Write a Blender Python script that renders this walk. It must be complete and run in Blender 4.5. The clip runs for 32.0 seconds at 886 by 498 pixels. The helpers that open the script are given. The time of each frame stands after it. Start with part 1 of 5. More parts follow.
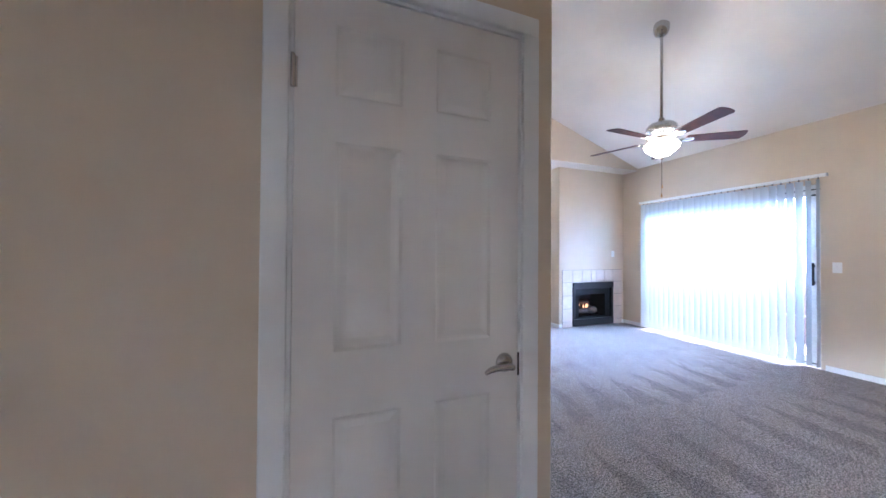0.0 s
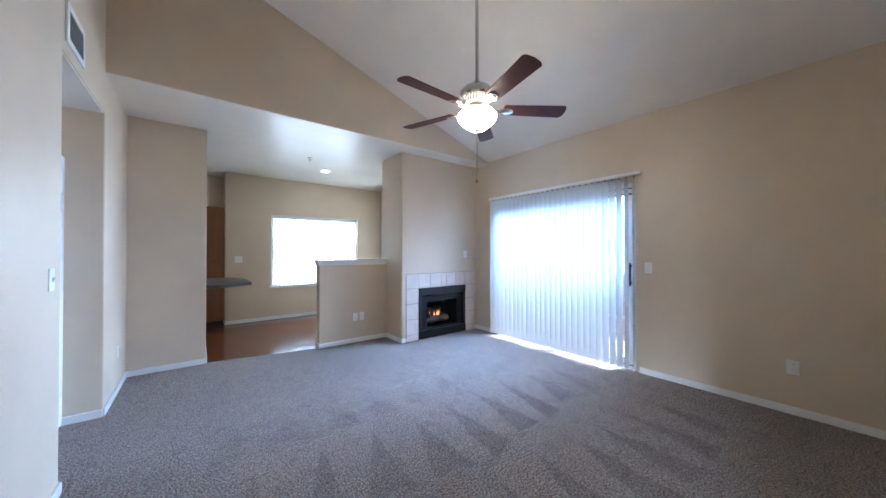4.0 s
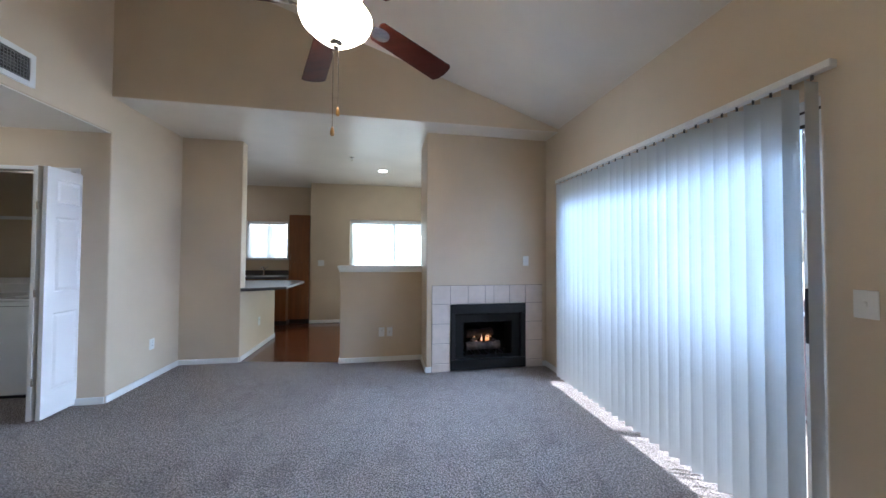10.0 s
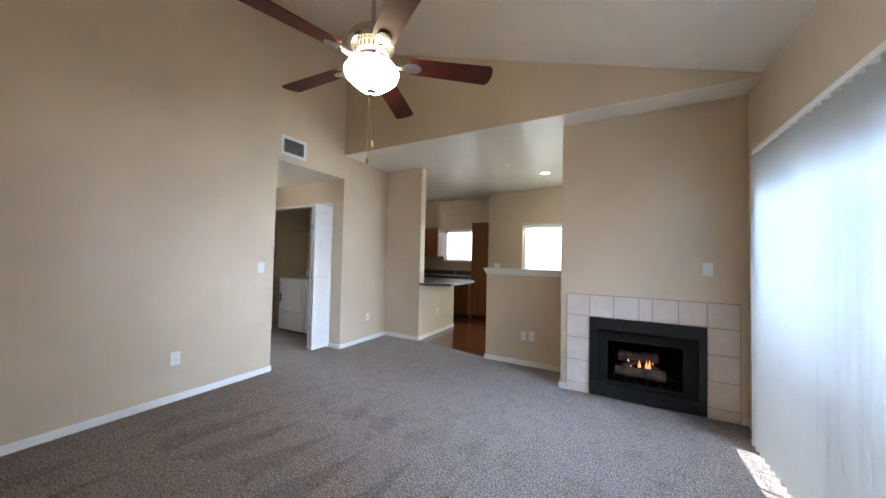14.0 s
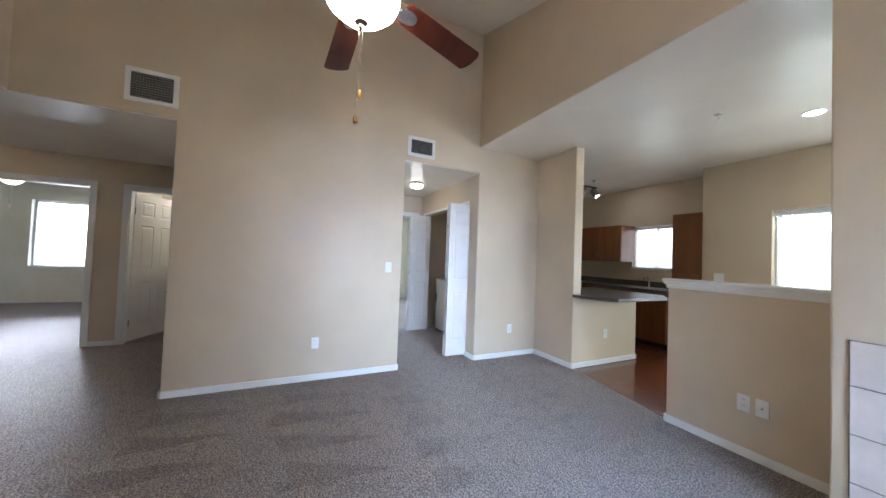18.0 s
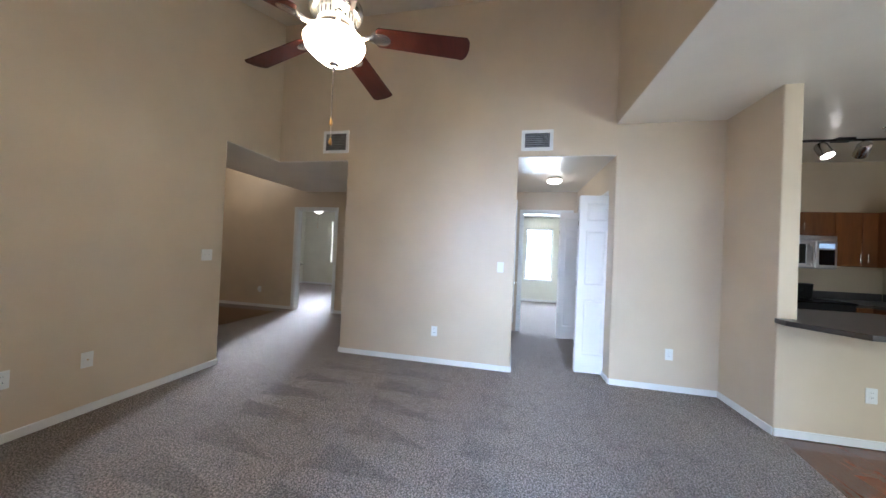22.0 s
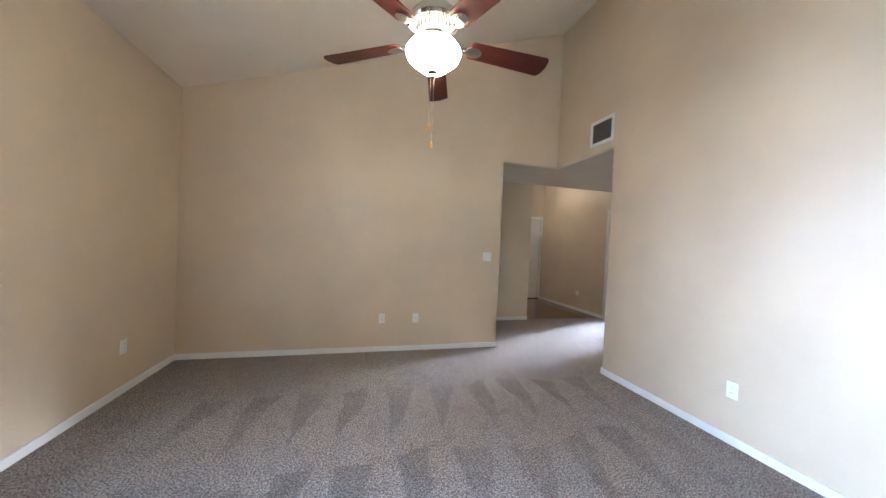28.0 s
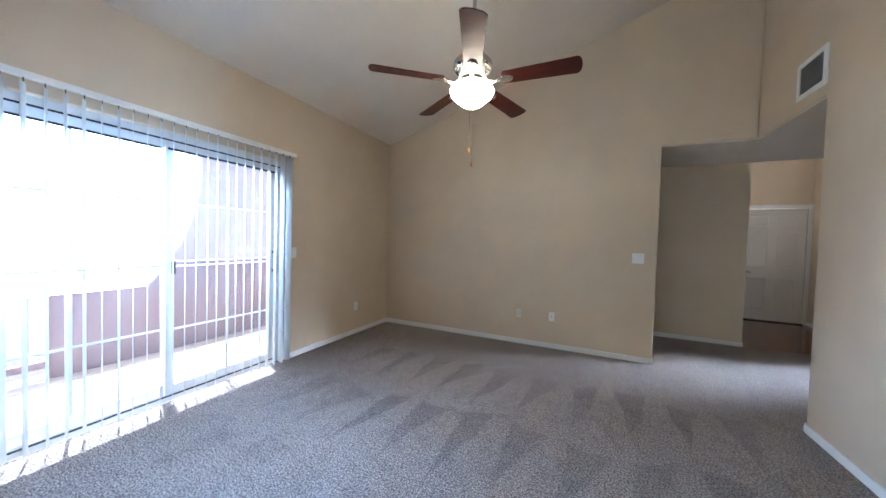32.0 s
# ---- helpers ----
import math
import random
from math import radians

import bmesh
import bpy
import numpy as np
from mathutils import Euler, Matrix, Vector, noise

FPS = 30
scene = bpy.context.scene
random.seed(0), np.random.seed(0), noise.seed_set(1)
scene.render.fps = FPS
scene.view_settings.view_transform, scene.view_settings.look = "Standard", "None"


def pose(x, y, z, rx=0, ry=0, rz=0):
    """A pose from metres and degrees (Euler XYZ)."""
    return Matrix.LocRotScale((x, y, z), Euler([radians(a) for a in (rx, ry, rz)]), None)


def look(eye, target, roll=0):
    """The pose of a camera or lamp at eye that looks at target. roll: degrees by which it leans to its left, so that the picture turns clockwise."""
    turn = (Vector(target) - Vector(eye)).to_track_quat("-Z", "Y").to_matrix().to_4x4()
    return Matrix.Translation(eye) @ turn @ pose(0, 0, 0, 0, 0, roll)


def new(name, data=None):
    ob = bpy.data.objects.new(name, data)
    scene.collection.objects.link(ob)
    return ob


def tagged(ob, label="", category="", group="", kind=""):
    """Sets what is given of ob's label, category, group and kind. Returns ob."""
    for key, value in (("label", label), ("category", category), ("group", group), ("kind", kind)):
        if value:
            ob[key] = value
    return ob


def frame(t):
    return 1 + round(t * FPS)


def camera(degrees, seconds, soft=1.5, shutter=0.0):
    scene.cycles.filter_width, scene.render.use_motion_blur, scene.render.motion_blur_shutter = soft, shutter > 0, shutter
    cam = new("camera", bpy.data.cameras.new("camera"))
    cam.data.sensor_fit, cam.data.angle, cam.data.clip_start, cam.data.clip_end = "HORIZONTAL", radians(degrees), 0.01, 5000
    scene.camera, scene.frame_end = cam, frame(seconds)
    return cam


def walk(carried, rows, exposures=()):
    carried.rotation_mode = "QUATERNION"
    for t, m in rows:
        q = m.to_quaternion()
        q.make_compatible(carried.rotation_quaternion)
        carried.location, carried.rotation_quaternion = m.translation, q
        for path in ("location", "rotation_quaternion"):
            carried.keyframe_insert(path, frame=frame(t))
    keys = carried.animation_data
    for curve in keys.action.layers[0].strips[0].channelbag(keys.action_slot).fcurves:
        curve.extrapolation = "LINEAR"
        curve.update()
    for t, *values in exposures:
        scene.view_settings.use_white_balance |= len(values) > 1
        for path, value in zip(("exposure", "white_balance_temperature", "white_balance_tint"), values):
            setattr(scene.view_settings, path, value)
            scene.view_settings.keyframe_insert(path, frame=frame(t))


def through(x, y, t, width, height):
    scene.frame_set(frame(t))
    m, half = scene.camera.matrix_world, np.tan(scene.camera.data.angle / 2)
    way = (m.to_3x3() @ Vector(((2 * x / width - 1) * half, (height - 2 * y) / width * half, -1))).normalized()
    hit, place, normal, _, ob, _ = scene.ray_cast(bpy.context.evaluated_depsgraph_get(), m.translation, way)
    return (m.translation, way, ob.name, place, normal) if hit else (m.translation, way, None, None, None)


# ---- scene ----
cam = camera(109.1, 32.0)
PATH = [
    (0, (-0.795, 0.017, 1.279), (-0.111, 1.896, 1.302), 0.4),
    (0.5, (-0.668, 0.094, 1.266), (0.27, 1.86, 1.29), 0.3),
    (1, (-0.509, 0.122, 1.276), (0.575, 1.802, 1.296), 0.2),
    (1.5, (-0.334, 0.151, 1.292), (0.813, 1.789, 1.303), 0.3),
    (2, (-0.153, 0.218, 1.283), (1.034, 1.828, 1.298), 0.2),
    (2.5, (0.043, 0.282, 1.301), (1.251, 1.875, 1.313), 0.1),
    (3, (0.27, 0.336, 1.328), (1.487, 1.923, 1.329), -0.1),
    (3.5, (0.429, 0.398, 1.316), (1.658, 1.976, 1.328), 0.0),
    (5.5, (1.124, 0.629, 1.32), (2.349, 2.21, 1.346), 0.0),
    (6, (1.28, 0.69, 1.321), (2.499, 2.276, 1.341), -0.1),
    (6.5, (1.449, 0.727, 1.336), (2.643, 2.331, 1.355), -0.1),
    (7, (1.609, 0.776, 1.331), (2.757, 2.414, 1.355), -0.1),
    (7.5, (1.76, 0.803, 1.353), (2.82, 2.499, 1.375), -0.1),
    (8, (1.883, 0.81, 1.354), (2.842, 2.565, 1.376), -0.0),
    (8.5, (1.996, 0.791, 1.372), (2.832, 2.608, 1.403), 0.1),
    (9, (2.159, 0.775, 1.369), (2.817, 2.663, 1.404), 0.1),
    (9.5, (2.335, 0.784, 1.355), (2.826, 2.722, 1.398), 0.3),
    (10, (2.47, 0.801, 1.334), (2.82, 2.77, 1.378), 0.3),
    (10.5, (2.596, 0.819, 1.331), (2.838, 2.804, 1.38), 0.4),
    (11, (2.737, 0.837, 1.321), (2.842, 2.833, 1.375), 0.4),
    (11.5, (2.84, 0.869, 1.328), (2.769, 2.868, 1.378), 0.5),
    (12, (2.964, 0.865, 1.314), (2.724, 2.849, 1.369), 0.6),
    (12.5, (3.101, 0.832, 1.33), (2.687, 2.788, 1.387), 0.7),
    (13, (3.253, 0.816, 1.328), (2.664, 2.727, 1.39), 1.0),
    (13.5, (3.37, 0.838, 1.329), (2.584, 2.676, 1.388), 1.1),
    (14, (3.435, 0.876, 1.329), (2.47, 2.627, 1.384), 1.3),
    (14.5, (3.474, 0.947, 1.323), (2.312, 2.574, 1.377), 1.6),
    (15, (3.488, 1.038, 1.324), (2.191, 2.559, 1.379), 1.6),
    (15.5, (3.504, 1.187, 1.332), (2.083, 2.593, 1.383), 1.8),
    (17.5, (3.489, 1.809, 1.312), (1.733, 2.764, 1.367), 2.2),
    (18, (3.514, 1.964, 1.314), (1.71, 2.825, 1.366), 2.2),
    (18.5, (3.563, 2.101, 1.311), (1.715, 2.866, 1.362), 2.2),
    (19, (3.609, 2.229, 1.324), (1.713, 2.866, 1.375), 2.3),
    (19.5, (3.62, 2.347, 1.33), (1.684, 2.849, 1.374), 2.5),
    (20, (3.639, 2.499, 1.303), (1.662, 2.796, 1.349), 2.0),
    (20.5, (3.659, 2.634, 1.308), (1.661, 2.73, 1.347), 2.2),
    (21, (3.682, 2.775, 1.321), (1.684, 2.687, 1.354), 2.5),
    (21.5, (3.669, 2.909, 1.322), (1.684, 2.673, 1.349), 2.5),
    (22, (3.656, 3.068, 1.321), (1.701, 2.648, 1.34), 2.5),
    (22.5, (3.668, 3.198, 1.316), (1.755, 2.615, 1.333), 2.7),
    (23, (3.667, 3.326, 1.326), (1.818, 2.565, 1.341), 2.7),
    (23.5, (3.654, 3.443, 1.317), (1.881, 2.518, 1.331), 2.8),
    (24, (3.565, 3.576, 1.323), (1.923, 2.434, 1.325), 2.7),
    (24.5, (3.45, 3.621, 1.33), (1.951, 2.298, 1.313), 2.6),
    (25, (3.361, 3.605, 1.325), (1.987, 2.152, 1.31), 2.6),
    (25.5, (3.21, 3.601, 1.279), (1.974, 2.029, 1.282), 2.7),
    (27.5, (2.744, 3.775, 1.339), (2.089, 1.886, 1.297), 2.7),
    (28, (2.588, 3.831, 1.321), (2.078, 1.897, 1.291), 2.6),
    (28.5, (2.466, 3.877, 1.311), (2.095, 1.912, 1.274), 2.6),
    (29, (2.327, 3.929, 1.316), (2.11, 1.941, 1.278), 2.5),
    (29.5, (2.175, 3.975, 1.317), (2.128, 1.976, 1.275), 2.3),
    (30, (2.027, 4.015, 1.311), (2.175, 2.021, 1.265), 2.2),
    (30.5, (1.908, 4.079, 1.314), (2.238, 2.107, 1.266), 2.0),
    (31, (1.778, 4.139, 1.337), (2.279, 2.204, 1.279), 2.0),
    (31.5, (1.644, 4.174, 1.329), (2.31, 2.289, 1.274), 1.9),
    (32, (1.498, 4.194, 1.328), (2.335, 2.378, 1.272), 1.7),
]
walk(cam, [(t, look(eye, target, roll)) for t, eye, target, roll in PATH], [(0, 2.66, 4650, 17), (1.2, 2.33, 4600, 18), (3, 2.08, 4700, 14), (6, 1.80, 5000, 12), (9, 1.43, 5150, 12), (13, 1.46, 5600, 12), (15, 1.83, 5900, 12), (19, 1.83, 5300, 12), (22, 1.88, 5400, 12), (25, 2.02, 5450, 12), (28, 2.50, 5300, 11), (30, 2.80, 5150, 11), (32, 2.05, 5000, 10)])

# ---- world, sun, light ----
SUN_EL, SUN_AZ = 79.5, -20.0
world = bpy.data.worlds.new("world")
scene.world = world
world.use_nodes = True
wn = world.node_tree.nodes
sky = wn.new("ShaderNodeTexSky")
sky.sky_type, sky.sun_disc = "NISHITA", False
sky.sun_elevation, sky.sun_rotation = radians(SUN_EL), radians(90 - SUN_AZ)
sky.air_density, sky.dust_density, sky.ozone_density = 1.3, 3.0, 2.5
wn["Background"].inputs["Strength"].default_value = 0.15
world.node_tree.links.new(sky.outputs[0], wn["Background"].inputs["Color"])
sun = new("sun", bpy.data.lights.new("sun", "SUN"))
sun.data.energy, sun.data.angle, sun.data.color = 5.0, radians(0.5), (1.0, 0.95, 0.88)
sun_from = Vector((math.cos(radians(SUN_EL)) * math.cos(radians(SUN_AZ)), math.cos(radians(SUN_EL)) * math.sin(radians(SUN_AZ)), math.sin(radians(SUN_EL))))
sun.matrix_world = look(sun_from * 20, (0, 0, 0))


def area(name, x, y, z, target, w, h, watts, colour=(1, 1, 1)):
    lamp = new(name, bpy.data.lights.new(name, "AREA"))
    lamp.data.shape, lamp.data.size, lamp.data.size_y, lamp.data.energy, lamp.data.color = "RECTANGLE", w, h, watts, colour
    lamp.matrix_world = look((x, y, z), target)
    return lamp


def bulb(name, x, y, z, watts, colour=(1.0, 0.9, 0.78), radius=0.05):
    lamp = new(name, bpy.data.lights.new(name, "POINT"))
    lamp.data.energy, lamp.data.color, lamp.data.shadow_soft_size = watts, colour, radius
    lamp.location = (x, y, z)
    return lamp


SKYLIGHT = (0.80, 0.90, 1.0)
patio = area("patio_door_light", 4.66, 2.92, 1.45, (0, 3.05, 0.75), 1.94, 1.15, 10.0, (0.66, 0.79, 1.0))
patio.data.spread = radians(52)
overhead = area("patio_door_high_light", 4.64, 2.92, 1.62, (3.0, 2.85, 0.0), 1.94, 0.75, 18.0, (0.58, 0.77, 1.0))
overhead.data.spread = radians(80)
area("dining_window_light", 2.6, 7.64, 1.35, (2.6, 4.5, 0.2), 1.7, 1.4, 11, (0.93, 1.0, 0.88))
area("dining_side_window_light", 4.36, 6.4, 1.35, (0, 6.2, 0.3), 1.4, 1.4, 6, (0.93, 1.0, 0.88))
bedroom = area("bedroom_window_light", -6.75, -2.65, 1.5, (-1.85, -0.74, 0.0), 0.9, 1.4, 15, (0.94, 0.97, 1.0))
bedroom.data.spread = radians(18)
second = area("second_bedroom_window_light", -6.25, 3.87, 1.35, (-2.6, 3.66, 0.3), 0.75, 1.5, 26, SKYLIGHT)
second.data.spread = radians(95)

WARM = (1.0, 0.86, 0.68)
bulb("entry_bulb", -1.25, -2.45, 2.86, 2.3, WARM, 0.10)
bulb("bath_bulb", -2.85, 0.62, 2.26, 2.2, WARM, 0.08)
bulb("hall_bulb", -1.0, 3.63, 2.20, 0.55, WARM, 0.10)
bulb("track_bulb", -0.58, 6.45, 2.60, 0.4, WARM, 0.04)
bulb("track_bulb", -0.58, 7.12, 2.60, 0.4, WARM, 0.04)

# ---- materials ----


def nodes_of(name):
    m = bpy.data.materials.new(name)
    m.use_nodes = True
    t = m.node_tree
    return m, t, t.nodes["Principled BSDF"]


def link(t, a, b):
    t.links.new(a, b)


def add(t, kind, **values):
    n = t.nodes.new(kind)
    for key, value in values.items():
        n.inputs[key.replace("_", " ")].default_value = value
    return n


def ramp(t, fac, stops):
    n = t.nodes.new("ShaderNodeValToRGB")
    el = n.color_ramp.elements
    while len(el) < len(stops):
        el.new(0.5)
    for e, (p, c) in zip(el, stops):
        e.position, e.color = p, (*c, 1)
    link(t, fac, n.inputs[0])
    return n.outputs[0]


def coords(t, scale=(1, 1, 1), rot=(0, 0, 0)):
    geo = t.nodes.new("ShaderNodeNewGeometry")
    mp = t.nodes.new("ShaderNodeMapping")
    mp.inputs["Scale"].default_value, mp.inputs["Rotation"].default_value = scale, rot
    link(t, geo.outputs["Position"], mp.inputs["Vector"])
    return mp.outputs[0]


def noise_tex(t, vec, scale, detail=4.0, rough=0.55):
    n = add(t, "ShaderNodeTexNoise", Scale=scale, Detail=detail, Roughness=rough)
    link(t, vec, n.inputs["Vector"])
    return n.outputs["Fac"]


def bump(t, bsdf, height, strength, distance):
    b = add(t, "ShaderNodeBump", Strength=strength, Distance=distance)
    link(t, height, b.inputs["Height"])
    link(t, b.outputs[0], bsdf.inputs["Normal"])
    return b


def mix(t, fac, a, b, kind="MIX"):
    n = t.nodes.new("ShaderNodeMix")
    n.data_type, n.blend_type = "RGBA", kind
    for sock, v in ((n.inputs[0], fac), (n.inputs[6], a), (n.inputs[7], b)):
        if isinstance(v, (int, float)):
            sock.default_value = v
        elif isinstance(v, tuple):
            sock.default_value = (*v, 1)
        else:
            link(t, v, sock)
    return n.outputs[2]


def paint(name, colour, rough=0.55, texture=0.25, scale=90.0, spread=0.06):
    """Rolled wall paint: orange-peel relief, faint uneven tone."""
    m, t, b = nodes_of(name)
    v = coords(t)
    big = noise_tex(t, v, 1.3, 3)
    lo, hi = tuple(c * (1 - spread) for c in colour), tuple(min(1, c * (1 + spread)) for c in colour)
    link(t, ramp(t, big, [(0.3, lo), (0.7, hi)]), b.inputs["Base Color"])
    b.inputs["Roughness"].default_value = rough
    fine = noise_tex(t, v, scale, 3, 0.5)
    bump(t, b, fine, texture, 0.002)
    return m


def plain(name, colour, rough=0.4, metal=0.0, spread=0.05, scale=14.0, fine=120.0, relief=0.08):
    m, t, b = nodes_of(name)
    v = coords(t)
    lo, hi = tuple(c * (1 - spread) for c in colour), tuple(min(1, c * (1 + spread)) for c in colour)
    link(t, ramp(t, noise_tex(t, v, scale, 4), [(0.3, lo), (0.7, hi)]), b.inputs["Base Color"])
    b.inputs["Roughness"].default_value, b.inputs["Metallic"].default_value = rough, metal
    if relief:
        bump(t, b, noise_tex(t, v, fine, 3), relief, 0.001)
    return m


def wood(name, dark, light, axis="X", rough=0.35, grain=1.0, vary=0.25, coat=0.0):
    """Straight-grained wood along one axis; each piece takes its own tone."""
    m, t, b = nodes_of(name)
    stretch = {"X": (0.6, 9, 9), "Y": (9, 0.6, 9), "Z": (9, 9, 0.6)}[axis]
    info = t.nodes.new("ShaderNodeObjectInfo")
    off = t.nodes.new("ShaderNodeVectorMath")
    off.operation = "SCALE"
    off.inputs[0].default_value = (7.3, 3.1, 5.7)
    link(t, info.outputs["Random"], off.inputs["Scale"])
    plus = t.nodes.new("ShaderNodeVectorMath")
    link(t, coords(t, tuple(s * grain for s in stretch)), plus.inputs[0])
    link(t, off.outputs[0], plus.inputs[1])
    v = plus.outputs[0]
    g = noise_tex(t, v, 2.2, 7, 0.62)
    fine = noise_tex(t, v, 14.0, 4, 0.6)
    col = ramp(t, g, [(0.25, dark), (0.5, tuple((a + c) / 2 for a, c in zip(dark, light))), (0.75, light)])
    col = mix(t, 0.3, col, ramp(t, fine, [(0.3, dark), (0.7, light)]))
    tone = t.nodes.new("ShaderNodeMapRange")
    tone.inputs["To Min"].default_value, tone.inputs["To Max"].default_value = 1 - vary, 1 + vary
    link(t, info.outputs["Random"], tone.inputs["Value"])
    hsv = t.nodes.new("ShaderNodeHueSaturation")
    link(t, col, hsv.inputs["Color"])
    link(t, tone.outputs[0], hsv.inputs["Value"])
    link(t, hsv.outputs[0], b.inputs["Base Color"])
    rr = t.nodes.new("ShaderNodeMapRange")
    rr.inputs["To Min"].default_value, rr.inputs["To Max"].default_value = rough * 0.8, rough * 1.25
    link(t, fine, rr.inputs["Value"])
    link(t, rr.outputs[0], b.inputs["Roughness"])
    b.inputs["Coat Weight"].default_value = coat
    bump(t, b, fine, 0.08, 0.0006)
    return m


def carpet_material():
    m, t, b = nodes_of("taupe_cut_pile_carpet")
    v = coords(t)
    tuft = noise_tex(t, v, 100.0, 4, 0.95)
    clump = noise_tex(t, v, 50.0, 3, 0.8)
    col = ramp(t, tuft, [(0.41, (0.022, 0.016, 0.013)), (0.5, (0.27, 0.222, 0.194)), (0.585, (0.95, 0.84, 0.76))])
    col = mix(t, 0.28, col, ramp(t, clump, [(0.42, (0.045, 0.035, 0.030)), (0.58, (0.50, 0.42, 0.375))]))
    scuff = noise_tex(t, v, 8.0, 5, 0.7)
    col = mix(t, 0.55, col, ramp(t, scuff, [(0.36, (0.62, 0.60, 0.58)), (0.5, (1, 1, 1)), (0.66, (1.0, 1.0, 1.0))]), "MULTIPLY")
    # strokes of the vacuum cleaner lay the pile both ways, in rows of long wedges

    def calc(kind, p, q):
        n = t.nodes.new("ShaderNodeMath")
        n.operation = kind
        for sock, value in zip(n.inputs, (p, q)):
            if isinstance(value, (int, float)):
                sock.default_value = value
            elif value is not None:
                link(t, value, sock)
        return n.outputs[0]

    def span(value, low, high, to_low, to_high):
        n = t.nodes.new("ShaderNodeMapRange")
        n.interpolation_type = "SMOOTHSTEP"
        for key, number in (("From Min", low), ("From Max", high), ("To Min", to_low), ("To Max", to_high)):
            n.inputs[key].default_value = number
        link(t, value, n.inputs["Value"])
        return n.outputs[0]

    xyz = t.nodes.new("ShaderNodeSeparateXYZ")
    link(t, v, xyz.inputs[0])
    # each stroke is 0.36 m wide and 0.92 m long; its dark half is widest where the stroke begins
    px = calc("ADD", calc("MULTIPLY", xyz.outputs[0], -2.78), calc("ADD", calc("MULTIPLY", noise_tex(t, v, 0.9, 2, 0.5), 0.7), calc("MULTIPLY", noise_tex(t, v, 14.0, 2, 0.5), 0.10)))
    py = calc("ADD", calc("MULTIPLY", calc("SUBTRACT", xyz.outputs[1], 1.0), 1.087), calc("MULTIPLY", calc("SUBTRACT", noise_tex(t, v, 1.7, 2, 0.5), 0.5), 0.42))
    along = calc("FRACT", py, None)
    edge = calc("SUBTRACT", calc("SUBTRACT", 0.66, calc("MULTIPLY", along, 0.82)), calc("FRACT", px, None))
    wedge = span(edge, -0.03, 0.05, 0.45, -0.9)
    worn = span(noise_tex(t, v, 0.8, 2, 0.5), 0.36, 0.6, 0.15, 0.26)
    reach = calc("MULTIPLY", span(xyz.outputs[1], 2.5, 3.3, 1.0, 0.12), span(py, -0.04, 0.02, 0.0, 1.0))
    inside = calc("MULTIPLY", span(xyz.outputs[0], -0.2, 0.9, 0.05, 1.0), span(xyz.outputs[0], 3.5, 4.1, 1.0, 0.3))
    mul = t.nodes.new("ShaderNodeMath")
    mul.operation = "ADD"
    mul.inputs[1].default_value = 1.0
    link(t, calc("MULTIPLY", calc("MULTIPLY", wedge, calc("MULTIPLY", reach, inside)), worn), mul.inputs[0])
    hsv = t.nodes.new("ShaderNodeHueSaturation")
    link(t, col, hsv.inputs["Color"])
    link(t, mul.outputs[0], hsv.inputs["Value"])
    link(t, hsv.outputs[0], b.inputs["Base Color"])
    b.inputs["Roughness"].default_value = 0.95
    b.inputs["Specular IOR Level"].default_value = 0.1
    b.inputs["Sheen Weight"].default_value, b.inputs["Sheen Roughness"].default_value = 0.2, 0.5
    ad = t.nodes.new("ShaderNodeMath")
    ad.operation = "ADD"
    link(t, tuft, ad.inputs[0])
    link(t, clump, ad.inputs[1])
    bump(t, b, ad.outputs[0], 1.0, 0.016)
    return m


def glow(name, colour, strength):
    m, t, b = nodes_of(name)
    b.inputs["Base Color"].default_value = (0.9, 0.9, 0.88, 1)
    b.inputs["Emission Color"].default_value, b.inputs["Emission Strength"].default_value = (*colour, 1), strength
    return m


def glass_material(name, tint=(1, 1, 1), rough=0.0):
    m, t, b = nodes_of(name)
    b.inputs["Base Color"].default_value = (*tint, 1)
    b.inputs["Transmission Weight"].default_value, b.inputs["Roughness"].default_value, b.inputs["IOR"].default_value = 1.0, rough, 1.45
    return m


def vane_material(name="white_pvc_vane", through=0.06, tint=(0.78, 0.86, 0.92, 1)):
    m, t, b = nodes_of(name)
    b.inputs["Base Color"].default_value, b.inputs["Roughness"].default_value = (0.60, 0.615, 0.60, 1), 0.45
    tr = t.nodes.new("ShaderNodeBsdfTranslucent")
    tr.inputs["Color"].default_value = tint
    ms = t.nodes.new("ShaderNodeMixShader")
    ms.inputs[0].default_value = through
    link(t, b.outputs[0], ms.inputs[1])
    link(t, tr.outputs[0], ms.inputs[2])
    link(t, ms.outputs[0], t.nodes["Material Output"].inputs[0])
    v = coords(t, (60, 60, 0.5))
    bump(t, b, noise_tex(t, v, 3.0, 2), 0.1, 0.001)
    return m


WALL = paint("beige_wall_paint", (0.63, 0.520, 0.372), 0.42)
PALEWALL = paint("cream_bedroom_paint", (0.76, 0.74, 0.63), 0.5)
CEIL = paint("white_ceiling_paint", (0.74, 0.68, 0.59), 0.41, 0.55, 55.0)
TRIM = paint("white_trim_paint", (0.80, 0.80, 0.77), 0.35, 0.08, 60.0, 0.03)
DOORP = paint("white_door_paint", (0.80, 0.770, 0.715), 0.38, 0.10, 120.0, 0.03)
CEILGLOSS = paint("semi_gloss_ceiling_paint", (0.74, 0.68, 0.59), 0.32, 0.5, 45.0)
SCREEN = plain("matt_black_screen", (0.003, 0.003, 0.0032), 0.85, 0, 0.2, 20.0, 150.0, 0.05)
CARPET = carpet_material()
